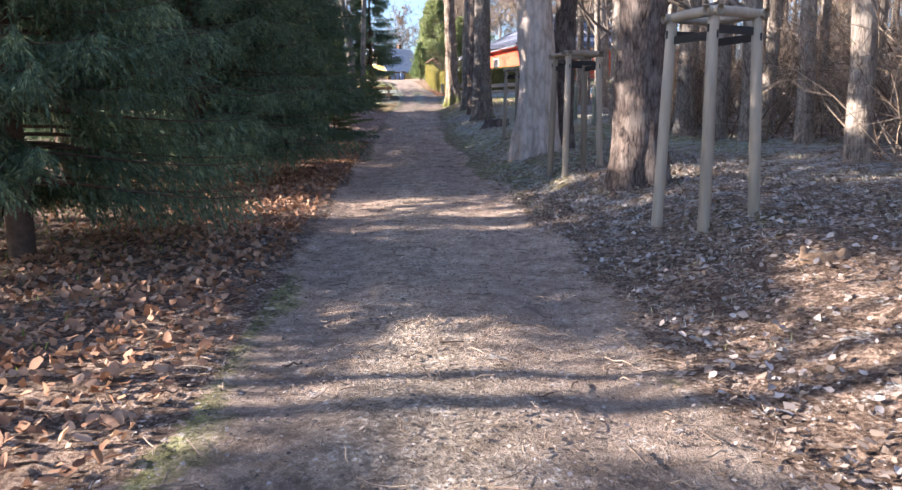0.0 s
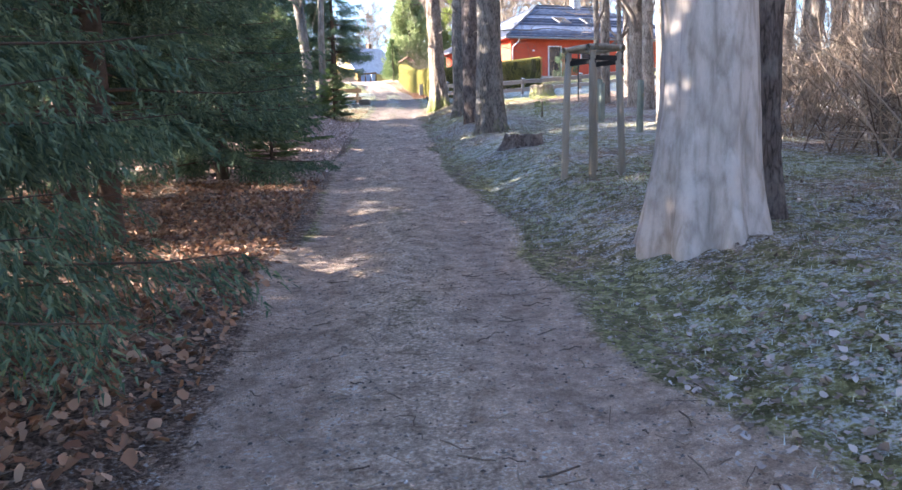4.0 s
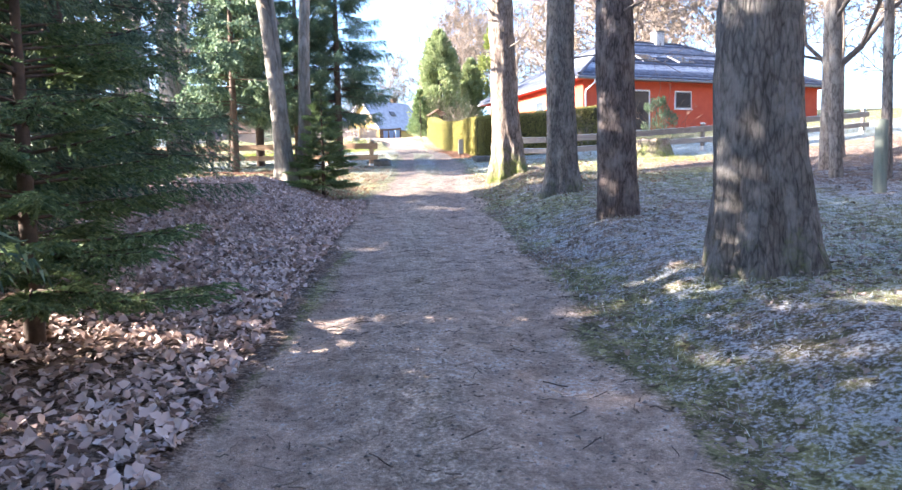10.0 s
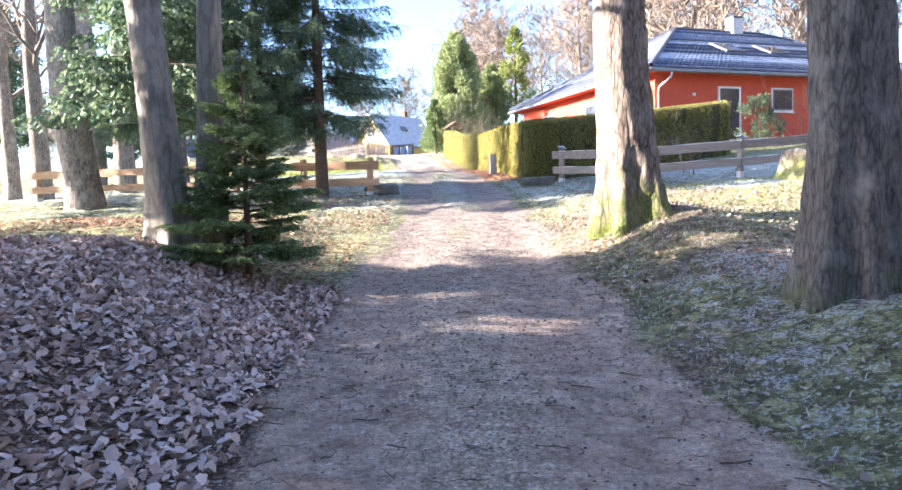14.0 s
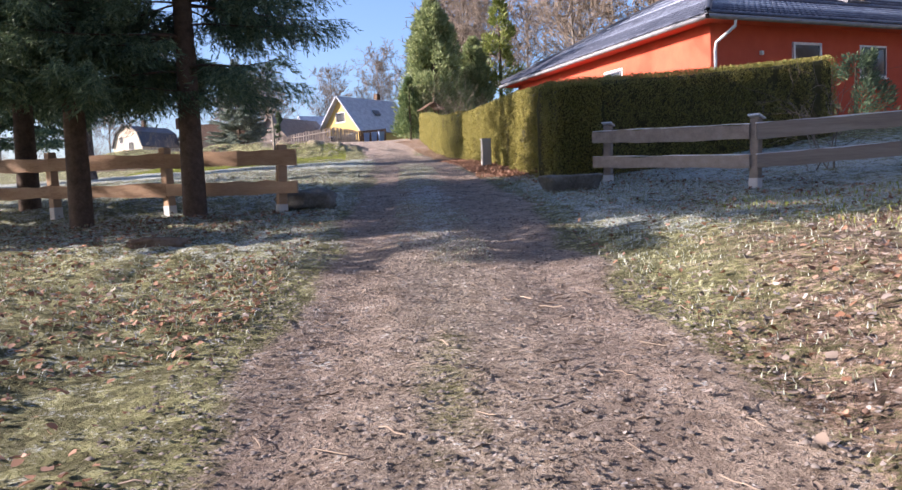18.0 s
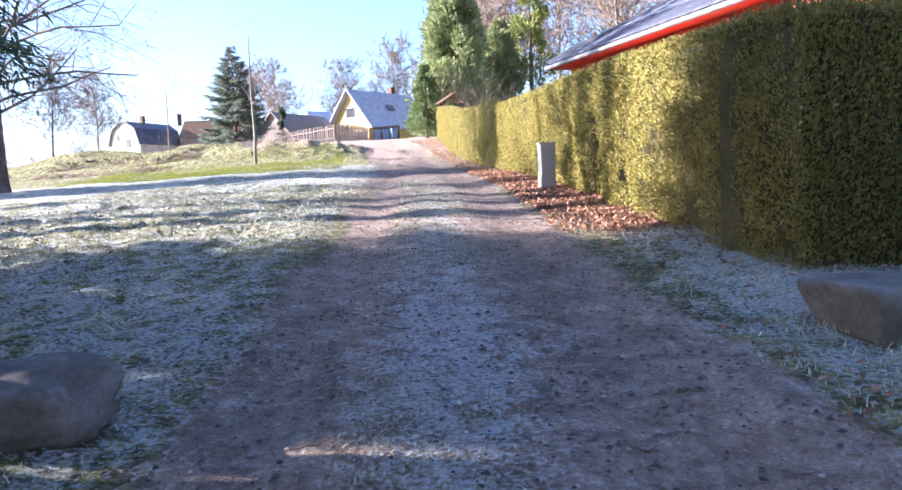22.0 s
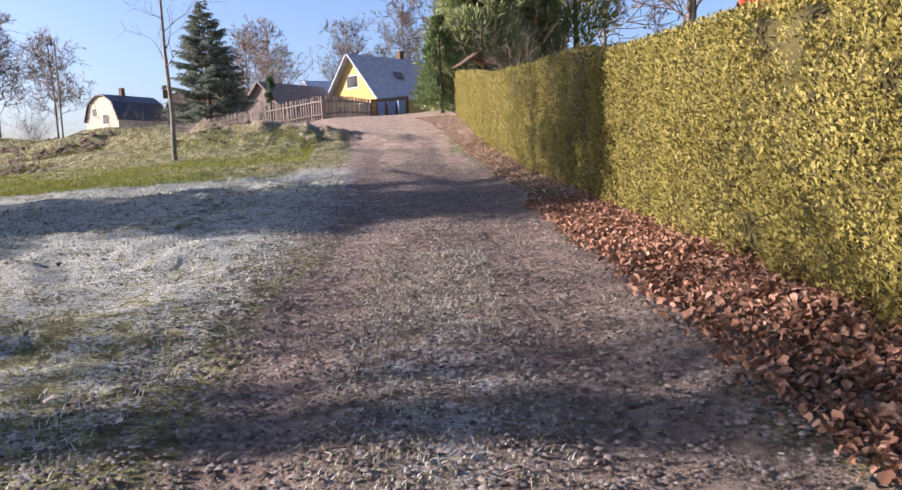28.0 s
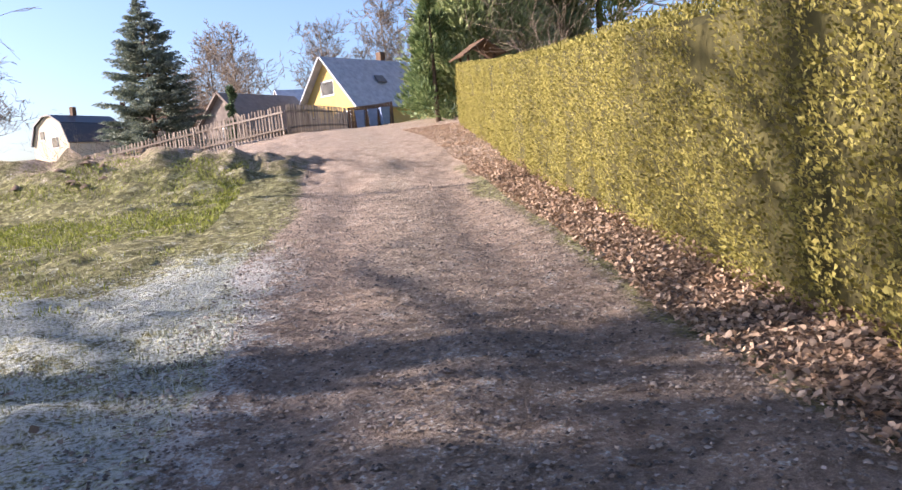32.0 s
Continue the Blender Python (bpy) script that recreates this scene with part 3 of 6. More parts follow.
M_BARK_E = bark("bark_grey_mossy_foot", (0.055, 0.05, 0.042), (0.22, 0.195, 0.165), (0.33, 0.31, 0.27), 5, 0.12)
M_BARK_MOSS = bark("bark_with_green_moss", (0.07, 0.052, 0.038), (0.30, 0.235, 0.18), (0.40, 0.34, 0.28), 4, 0.62)
M_BARK_TWIN = bark("bark_smooth_grey", (0.13, 0.115, 0.09), (0.27, 0.245, 0.20), (0.36, 0.33, 0.28), 2.2, 0.1, 0.35, (0.05, 0.06, 0.03))
M_BARK_WOOD = bark("bark_woodland", (0.09, 0.075, 0.062), (0.32, 0.275, 0.225), (0.43, 0.39, 0.33), 5, 0.0, 0.6)
M_LIMB = surface("bare_limbs", [(0.3, (0.10, 0.08, 0.065)), (0.7, (0.28, 0.235, 0.19))], 6, 0.9, 0.2)
M_LIMB_PALE = surface("bare_limbs_far", [(0.3, (0.13, 0.10, 0.075)), (0.7, (0.27, 0.22, 0.17))], 3, 0.9, 0.0)
M_SPRUCE_WOOD = surface("spruce_wood", [(0.3, (0.05, 0.035, 0.025)), (0.7, (0.15, 0.105, 0.075))], 9, 0.95, 0.5)
M_SPRUCE = leafy("spruce_needles", [(0.1, (0.038, 0.068, 0.042)), (0.5, (0.105, 0.16, 0.09)), (0.95, (0.27, 0.33, 0.17))], 0.6, 0.3)
M_PINE = leafy("pine_foliage", [(0.1, (0.12, 0.16, 0.07)), (0.5, (0.27, 0.32, 0.14)), (0.95, (0.45, 0.48, 0.25))], 0.65, 0.25)
M_SPRUCE_YOUNG = leafy("young_spruce_needles", [(0.1, (0.055, 0.095, 0.04)), (0.5, (0.14, 0.20, 0.075)), (0.95, (0.30, 0.36, 0.16))], 0.6, 0.25)
M_BLUE_SPRUCE = leafy("blue_spruce_needles", [(0.1, (0.085, 0.115, 0.095)), (0.5, (0.185, 0.225, 0.18)), (0.95, (0.34, 0.36, 0.26))], 0.6, 0.2)
M_ARBOR = leafy("cypress_foliage", [(0.1, (0.10, 0.13, 0.035)), (0.5, (0.21, 0.25, 0.06)), (0.95, (0.36, 0.37, 0.12))], 0.7, 0.2)
M_HEDGE = leafy("hedge_foliage", [(0.1, (0.14, 0.13, 0.032)), (0.5, (0.265, 0.24, 0.06)), (0.95, (0.40, 0.35, 0.11))], 0.7, 0.2, 1.6)
# Near-black olive puts the shade between the hedge's sprays into the core colour.
M_HEDGE_IN = surface("hedge_inner_shade", [(0.3, (0.03, 0.027, 0.01)), (0.7, (0.095, 0.085, 0.028))], 6, 0.95, 0.6)
M_POST = surface("round_timber", [(0.3, (0.16, 0.135, 0.10)), (0.5, (0.30, 0.26, 0.20)), (0.7, (0.42, 0.37, 0.29))], 5, 0.85, 0.4, (1, 1, 0.08), obj=0.25)
M_STRAP = surface("black_rubber_strap", [(0.3, (0.012, 0.012, 0.012)), (0.7, (0.03, 0.03, 0.03))], 8, 0.6, 0.1)
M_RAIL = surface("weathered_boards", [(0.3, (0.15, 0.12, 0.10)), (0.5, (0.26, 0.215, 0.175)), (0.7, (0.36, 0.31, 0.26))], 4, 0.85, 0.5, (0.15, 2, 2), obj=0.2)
# Lit copy of the boards above: warm sunlight is put into the browns.
M_RAIL_WARM = surface("boards_with_painted_sun", [(0.3, (0.20, 0.12, 0.07)), (0.5, (0.36, 0.235, 0.14)), (0.7, (0.47, 0.33, 0.21))], 4, 0.85, 0.5, (0.15, 2, 2), obj=0.2)
M_FROST = surface("frost_rime", [(0.3, (0.62, 0.64, 0.67)), (0.7, (0.80, 0.82, 0.84))], 20, 0.8, 0.4)
M_RED = surface("red_render", [(0.3, (0.50, 0.085, 0.045)), (0.7, (0.60, 0.12, 0.06))], 2.5, 0.9, 0.15, fine=90)
M_WHITE = surface("white_plastic", [(0.3, (0.70, 0.70, 0.69)), (0.7, (0.80, 0.80, 0.79))], 5, 0.45, 0.0)
M_PLINTH = surface("pale_plinth", [(0.3, (0.50, 0.48, 0.45)), (0.7, (0.64, 0.62, 0.58))], 4, 0.9, 0.2)
M_TILE = surface("dark_roof_tiles", [(0.3, (0.025, 0.028, 0.038)), (0.7, (0.065, 0.07, 0.085))], 6, 0.4, 0.15, spec=0.5, obj=0.2, island=0.2)
M_TILE_FROST = surface("frosted_roof_tiles", [(0.42, (0.035, 0.042, 0.065)), (0.58, (0.14, 0.16, 0.21)), (0.75, (0.48, 0.51, 0.56))], 3, 0.7, 0.2, island=0.15, obj=0.35)
M_ROOF_FROST = surface("hoar_frosted_roof", [(0.3, (0.26, 0.28, 0.33)), (0.7, (0.50, 0.53, 0.58))], 2, 0.8, 0.2)
M_GUTTER = surface("zinc_gutter", [(0.3, (0.16, 0.16, 0.16)), (0.7, (0.28, 0.28, 0.28))], 5, 0.55, 0.05, metal=0.4)
M_SOFFIT = surface("grey_fascia", [(0.3, (0.10, 0.10, 0.11)), (0.7, (0.18, 0.18, 0.19))], 5, 0.7, 0.1)
M_YELLOW = surface("yellow_render", [(0.3, (0.54, 0.36, 0.11)), (0.7, (0.62, 0.43, 0.15))], 1.5, 0.9, 0.1)
M_CREAM = surface("cream_render", [(0.3, (0.55, 0.46, 0.34)), (0.7, (0.66, 0.57, 0.44))], 1.5, 0.9, 0.1)
M_GREYWALL = surface("grey_brown_cladding", [(0.3, (0.16, 0.13, 0.11)), (0.7, (0.27, 0.23, 0.20))], 2, 0.9, 0.2)
M_WOODDARK = surface("dark_brown_wood", [(0.3, (0.06, 0.035, 0.022)), (0.7, (0.14, 0.085, 0.05))], 4, 0.8, 0.3, (1, 1, 0.1))
M_PICKET = surface("grey_pickets", [(0.3, (0.17, 0.14, 0.115)), (0.7, (0.31, 0.265, 0.22))], 5, 0.9, 0.2, obj=0.5)
M_CABINET = surface("pale_grey_cabinet", [(0.3, (0.30, 0.29, 0.27)), (0.5, (0.38, 0.37, 0.345)), (0.7, (0.43, 0.42, 0.40))], 2.2, 0.55, 0.05, (2.5, 2.5, 0.25))
M_CAB_STAIN = surface("dark_run_stains", [(0.3, (0.10, 0.10, 0.095)), (0.7, (0.30, 0.29, 0.27))], 6, 0.8, 0.0, (1, 1, 0.2))
M_STONEBLOCK = surface("grey_stone", [(0.3, (0.06, 0.057, 0.05)), (0.5, (0.13, 0.125, 0.105)), (0.7, (0.24, 0.23, 0.21))], 4, 0.9, 0.6)
M_BLUE = surface("blue_plastic", [(0.3, (0.14, 0.20, 0.34)), (0.7, (0.24, 0.31, 0.45))], 4, 0.5, 0.05)
M_METAL = surface("dark_metal", [(0.3, (0.03, 0.03, 0.032)), (0.7, (0.07, 0.07, 0.07))], 8, 0.6, 0.1, metal=0.6)
M_GREENPOST = surface("green_grey_posts", [(0.3, (0.13, 0.15, 0.11)), (0.7, (0.27, 0.28, 0.22))], 6, 0.85, 0.3, (1, 1, 0.2))
M_SOIL = surface("dug_soil", [(0.3, (0.06, 0.04, 0.028)), (0.5, (0.15, 0.105, 0.07)), (0.7, (0.27, 0.20, 0.14))], 5, 0.95, 0.8)


def glass_material():
    m, N, L = nodes_of("window_glass")
    b = N["Principled BSDF"]
    n = tex(N, L, 1.5, 2, 0.5, stretch(N, L, 1, 1, 1))
    r = ramp(N, [(0.3, (0.015, 0.017, 0.02)), (0.7, (0.05, 0.055, 0.06))])
    L.new(n.outputs[0], r.inputs[0]), L.new(r.outputs[0], b.inputs["Base Color"])
    b.inputs["Roughness"].default_value, b.inputs["Specular IOR Level"].default_value = 0.06, 0.6
    return m


M_GLASS = glass_material()


def gz(x, y):
    return float(ground(x, y))


# ---- ground ----
def lines(fine0, fine1, step, lo, hi):
    a, out, s = fine0, [], step
    while a > lo:
        s *= 1.12
        a -= s
        out.append(a)
    mid = np.arange(fine0, fine1 + 1e-6, step)
    b, right, s = fine1, [], step
    while b < hi:
        s *= 1.12
        b += s
        right.append(b)
    return np.array(out[::-1] + mid.tolist() + right)


gx, gy = lines(-7.5, 6.5, 0.13, -700, 700), lines(-13.5, 77, 0.17, -400, 900)
GX, GY = np.meshgrid(gx, gy)
GZ = ground(GX, GY)
near = np.exp(-(np.clip(np.abs(GX) - 10, 0, None) / 12) ** 2)
D = GX - lane_x(GY)
on_lane = smooth(1.75, 1.2, np.abs(D - 0.2))
GZ = GZ + near * (0.035 * fbm(GX * 0.9, GY * 0.9, 0, 3, 3) + 0.022 * (1 - 0.65 * on_lane) * (1 + 1.5 * smooth(33, 38, GY) * smooth(-1.5, -2.3, D)) * fbm(GX * 4.3, GY * 4.3, 0, 11, 2))
mound_zone = np.exp(-(((GX + 14) / 9) ** 2) - ((GY - 75.5) / 3.0) ** 2)
GZ = GZ + mound_zone * (0.26 * fbm(GX * 1.6, GY * 1.6, 0, 5, 3) + 0.16 * fbm(GX * 4.5, GY * 4.5, 0, 6, 2))
lane_half = 1.25 + 0.5 * smooth(58, 66, GY) * (D < 0)
wob = 0.25 * fbm(GX * 0.7, GY * 0.45, 0, 21, 3)
road = smooth(0.35, -0.35, np.abs(D - 0.2) - lane_half + wob) * (1 - 0.4 * smooth(130, 160, GY))
strip = np.exp(-((D - 0.1) / 0.38) ** 2) * smooth(-2, 4, GY) * (1 - smooth(58, 62, GY))  # grassy strip between the wheel tracks
road = np.clip(road - 0.33 * strip * (0.6 + 0.8 * fbm(GX * 0.8, GY * 0.5, 0, 31, 2)), 0, 1)
yard = smooth(70, 78, GY) * smooth(9, 6, np.abs(GX + 4.5 + 0.35 * (GY - 75)))
road = np.maximum(road, yard * 0.95)
leaf_l = 1.3 * smooth(0.75, 1.3, -D) * (1 - smooth(28.8, 30.8, GY)) * (1 - smooth(9, 16, -D) * 0.3)
leaf_r = smooth(1.3, 1.9, D) * (1 - smooth(4.0, 4.6, D)) * smooth(43, 48, GY) * (1 - smooth(86, 92, GY))
leaf_rr = (0.42 + 0.35 * (1 - smooth(-3, 2, GY))) * smooth(0.8, 1.5, D) * (1 - smooth(36, 42, GY)) + 0.35 * smooth(6, 9, D) * (1 - smooth(34, 40, GY))
leaf = np.clip(leaf_l + leaf_r + leaf_rr + 0.25 * fbm(GX * 0.6, GY * 0.6, 0, 41, 3), 0, 1)
shade = 0.42 * (1 - 0.85 * smooth(28.5, 30.5, GY) * (1 - smooth(36, 38, GY))) * smooth(1.2, 2.2, D) * smooth(-11, -2, GY) * (1 - smooth(44, 50, GY)) * (1 + 0.7 * smooth(36.5, 39, GY)) + (0.50 + 0.22 * smooth(54, 58, GY)) * smooth(36, 39.5, GY) * smooth(0.75, 1.4, -D) * (1 - smooth(66, 69, GY))
frost = np.clip(shade + 0.60 * strip * smooth(35, 40, GY) * (1 - smooth(52, 58, GY)) + 0.18 * fbm(GX * 0.35, GY * 0.35, 0, 51, 3) - 0.05, 0, 1)
frost = frost * (1 - 0.75 * leaf_l) * (1 - 0.9 * smooth(65.5, 67, GY) * smooth(2, 3, -D)) * (1 - 0.5 * smooth(67, 69, GY))
n, k = GX.shape
ii, jj = np.meshgrid(np.arange(n - 1), np.arange(k - 1), indexing="ij")
GF = np.stack([ii * k + jj, ii * k + jj + 1, (ii + 1) * k + jj + 1, (ii + 1) * k + jj], -1).reshape(-1, 4)
ground_me = mesh_of("ground", np.stack([GX, GY, GZ], -1).reshape(-1, 3), GF, M_GROUND, True)
rut = (np.exp(-(((D - 0.92) / 0.36) ** 2)) + np.exp(-(((D + 0.7) / 0.33) ** 2))) * (0.75 + 0.5 * fbm(GX * 1.2, GY * 0.4, 0, 71, 2)) * (1 - smooth(66, 74, GY))
mid_strip = np.exp(-(((D - 0.05) / 0.42) ** 2)) * (0.8 + 0.5 * fbm(GX * 1.5, GY * 0.6, 0, 72, 2))
pale = np.clip(0.8 * (1 - smooth(28, 33, GY)) * smooth(-9, -4, GY) + 0.35 * smooth(37.5, 40, GY) * (1 - smooth(50, 54, GY)) + 0.3 * smooth(64, 67, GY), 0, 1)  # lifts lane colour where shade renders too dark; paler gravel past y 64
layer = ground_me.color_attributes.new("tracks", "FLOAT_COLOR", "POINT")
layer.data.foreach_set("color", np.stack([np.clip(rut + 0.75 * smooth(53.5, 57, GY) * (1 - smooth(63.5, 67, GY)), 0, 1), np.clip(mid_strip, 0, 1), pale, np.ones_like(road)], -1).astype(np.float32).ravel())
layer = ground_me.color_attributes.new("cover", "FLOAT_COLOR", "POINT")
layer.data.foreach_set("color", np.stack([road, leaf, frost, np.ones_like(road)], -1).astype(np.float32).ravel())
tagged(part("ground", ground_me), "gravel lane between frosted grass and fallen brown leaves", "ground", kind="structure")


def relief(x, y):
    """The ground's height with its fine relief, for what lies on it."""
    return ground(x, y) + 0.035 * fbm(x * 0.9, y * 0.9, 0, 3, 3) + 0.012


def spread(rng, n, x0, x1, y0, y1, keep=None, along=True):
    """Random places on the ground; x counts from the lane's middle."""
    y = rng.uniform(y0, y1, n)
    x = rng.uniform(x0, x1, n) + (lane_x(y) if along else 0)
    if keep is not None:
        m = rng.random(n) < keep(x, y)
        x, y = x[m], y[m]
    return np.stack([x, y, relief(x, y)], -1)


rng = np.random.default_rng(7)
lumps = lambda x, y: 0.55 + 0.6 * fbm(x * 0.5, y * 0.5, 0, 61, 2)
near_lane = lambda x, y: lumps(x, y) * smooth(0.9, 2.0, np.abs(x - lane_x(y)))
L1 = np.concatenate([spread(rng, 22000, -6.5, -1.0, -13, 12, near_lane), spread(rng, 11000, -3.4, -1.15, -13, 12)])
tagged(part("leaf_litter", scatter_leaves("leaf_litter", L1, 0.068, M_LEAF, 1, 0.5)), "brown fallen leaves lying thickly beside the lane", "leaves", kind="stuff")
L6 = np.concatenate([spread(rng, 36000, -6.5, -1.0, 12, 30, near_lane), spread(rng, 17000, -3.4, -1.15, 11.5, 29.7), spread(rng, 11000, -6, -2.6, 17, 30)])
tagged(part("leaf_litter", scatter_leaves("leaf_litter", L6, 0.072, M_LEAF_PALE, 14, 0.45)), "pale frosted fallen leaves lying thickly under trees, lightened against the shade", "leaves", kind="stuff")
L7 = np.concatenate([spread(rng, 26000, 1.55, 3.4, 60, 74), spread(rng, 8000, 1.6, 3.4, 74, 86)])
tagged(part("leaf_litter", scatter_leaves("leaf_litter", L7, 0.043, M_LEAF_TAN, 15, 0.45)), "dry tan leaves along the foot of the far hedge", "leaves", kind="stuff")
L2 = np.concatenate([spread(rng, 46000, 1.75, 3.3, 46, 60.5, near_lane), spread(rng, 3500, 1.35, 2.2, 46, 60), spread(rng, 14000, 1.9, 3.2, 46, 60.5), spread(rng, 12000, 1.45, 2.4, 48, 60.5)])
tagged(part("leaf_litter", scatter_leaves("leaf_litter", L2, 0.049, M_LEAF_RED, 2, 0.55)), "rust-brown fallen leaves along the foot of the hedge", "leaves", kind="stuff")
L3 = np.concatenate([spread(rng, 24000, 1.2, 5.0, -13, 36, near_lane), spread(rng, 6000, 3, 6.5, -13, 44, near_lane), spread(rng, 7000, 6, 14, -12, 36, lumps), spread(rng, 9000, -7, -1.2, 34, 64, near_lane), spread(rng, 8000, 1.4, 4.8, -13, 2)])
tagged(part("leaf_litter", scatter_leaves("leaf_litter", L3, 0.05, M_LEAF_DULL, 3, 0.3)), "scattered dull leaves in frosted grass", "leaves", kind="stuff")
L5 = np.concatenate([spread(rng, 9000, -6, -1.3, 29, 36, lumps), spread(rng, 4000, -6, -1.3, 36, 41, lumps), spread(rng, 5000, 1.5, 6, 28, 46, lumps)])
tagged(part("leaf_litter", scatter_leaves("leaf_litter", L5, 0.05, M_LEAF_RED, 12, 0.3)), "scattered brown leaves in sunny grass", "leaves", kind="stuff")
L4 = np.concatenate([spread(rng, 30000, -1.4, 1.8, -12.5, 36), spread(rng, 7000, -1.2, 1.6, 36, 58), spread(rng, 9000, -1.6, 1.7, 58, 72)])
tagged(part("leaf_litter", scatter_leaves("leaf_litter", L4, 0.021, M_LEAF_DULL, 8, 0.15, 0.0)), "crumbled leaf bits strewn on the gravel lane", "leaves", kind="stuff")
B1 = np.concatenate([spread(rng, 70000, 1.5, 6.5, -8, 46, lumps), spread(rng, 125000, -8, -1.2, 34, 68, lumps), spread(rng, 12000, 1.6, 4.5, 36, 47, lumps)])
tagged(part("grass", scatter_blades("grass", B1, 0.036, 0.0038, M_BLADE, 4, 1.2)), "short grass whitened by hoar frost", "grass", kind="stuff")
B2 = np.concatenate([spread(rng, 95000, -13, -2.6, 65.5, 74, lumps), spread(rng, 9000, -18, -3, 72, 79, lumps), spread(rng, 3500, -5, -2.0, -12, 2, lumps), spread(rng, 5000, 3.5, 9, 33, 40, lumps)])
tagged(part("grass", scatter_blades("grass", B2, 0.05, 0.007, M_BLADE_G, 5, 0.8)), "bright green grass in the sun", "grass", kind="stuff")
B3 = spread(rng, 46000, -0.4, 0.55, 37, 57, lambda x, y: np.clip(0.35 + 0.9 * fbm(x * 1.3, y * 0.7, 0, 63, 2), 0, 1))
tagged(part("grass", scatter_blades("grass", B3, 0.017, 0.003, M_BLADE, 9, 2.2)), "frosted straw grass between the wheel tracks", "grass", kind="stuff")
B4 = spread(rng, 16000, -1.3, 1.7, -12, 34, lambda x, y: np.clip(0.4 + 0.8 * fbm(x * 1.5, y * 0.6, 0, 64, 2), 0, 1))
tagged(part("straw_litter", scatter_blades("straw_litter", B4, 0.009, 0.0022, M_STRAW, 13, 6.0)), "pale straw bits and needles strewn over the lane", "straw", kind="stuff")
C1 = np.concatenate([spread(rng, 900, -17, -9.5, 71.8, 75.5), spread(rng, 260, -16, -4.5, 73, 77.5), spread(rng, 120, -22, -12, 74, 79)])
tagged(part("earth_clods", scatter_stones("earth_clods", C1, 0.17, M_SOIL, 10)), "brown clods of dug earth on the mound", "earth", kind="stuff")
S1 = np.concatenate([spread(rng, 26000, -1.3, 1.6, -12, 45), spread(rng, 20000, -1.3, 1.6, 45, 60), spread(rng, 7000, -1.3, 1.6, 60, 70), spread(rng, 3000, -3.0, -1, 58, 74)])
tagged(part("gravel", scatter_stones("gravel", S1, 0.017, M_STONE, 6)), "loose grey gravel on the lane", "gravel", kind="stuff")
S2 = np.concatenate([spread(rng, 9000, -1.5, 1.7, 26, 40), spread(rng, 5000, -1.5, 1.7, 40, 50), spread(rng, 18000, -1.6, 1.8, 50, 59), spread(rng, 15000, -1.7, 1.8, 59, 72)])
tagged(part("gravel", scatter_stones("gravel", S2, 0.024, M_STONE, 16)), "coarser stones and clods on the rough lane", "gravel", kind="stuff")
T1 = np.concatenate([spread(rng, 2100, -1.2, 1.6, -10, 31), spread(rng, 120, -1.2, 1.6, 31, 36), spread(rng, 220, -5, -1.5, -12, 33), spread(rng, 300, 1.5, 6, -12, 34), spread(rng, 160, -1.5, 2.6, 34, 66)])
tagged(part("twig_litter", scatter_twigs("twig_litter", T1, 0.19, M_TWIG, 7)), "dry twigs lying on the lane and verge", "twigs", kind="stuff")


# ---- big trees beside the lane ----
def big_tree(x, y, label, mat, r0, height=13, lean=(0, 0), flare=0.5, seed=1, limbs=7, z0=5.5, roots=6, furrow=0.04, rough=0.05, low=0):
    t = thing("tree", x, y, gz(x, y), label, "tree")
    part("trunk", trunk_mesh("trunk", height, r0, r0 * 0.42, mat, lean, flare, roots, seed, rough, furrow=furrow), t)
    g = np.random.default_rng(seed)
    stems = stems_up(g, height, r0, limbs, z0, lean, 0.8, (0.28, 0.5))
    for k in range(low):
        z, a = g.uniform(2.4, 4.5), g.uniform(0, 6.28)
        stems.append(((lean[0] * z + 0.7 * r0 * math.cos(a), lean[1] * z + 0.7 * r0 * math.sin(a), z), (math.cos(a), math.sin(a), 0.15), g.uniform(1.2, 2.4), 0.02))
    part("bare_crown", limbs_mesh("bare_crown", M_LIMB, stems, seed, 3, 0.75, 0.3, 3), t, "bare winter limbs")
    return t


big_tree(3.14, -2.35, "dark furrowed trunk of a large bare tree beside the lane", M_BARK_DARK, 0.30, 14, (-0.01, 0.01), 0.5, 11, low=2)
big_tree(2.62, 4.05, "pale smooth trunk with flared roots beside the lane", M_BARK_PALE, 0.41, 12, (-0.02, 0.02), 0.5, 12, roots=9, furrow=0.015, rough=0.09)
big_tree(3.2, 4.5, "dark trunk grown against a pale tree", M_BARK_DARK, 0.24, 12, (0.015, 0.02), 0.5, 13)
big_tree(2.17, 18.75, "tall grey trunk with a mossy foot beside the lane", M_BARK_E, 0.36, 14, (-0.022, 0.0), 0.6, 14, low=1)
big_tree(1.97, 23.3, "straight dark brown trunk beside the lane", M_BARK_DARK, 0.29, 13, (-0.012, 0.0), 0.2, 15, low=3)
big_tree(1.8, 27.5, "grey furrowed trunk with a burr beside the lane", M_BARK_E, 0.30, 13, (0.012, 0.0), 0.8, 16, low=3)
big_tree(1.08, 31.45, "light brown trunk with a bright mossy foot", M_BARK_MOSS, 0.35, 13, (-0.055, 0.0), 0.7, 17, furrow=0.075, rough=0.07, low=2)


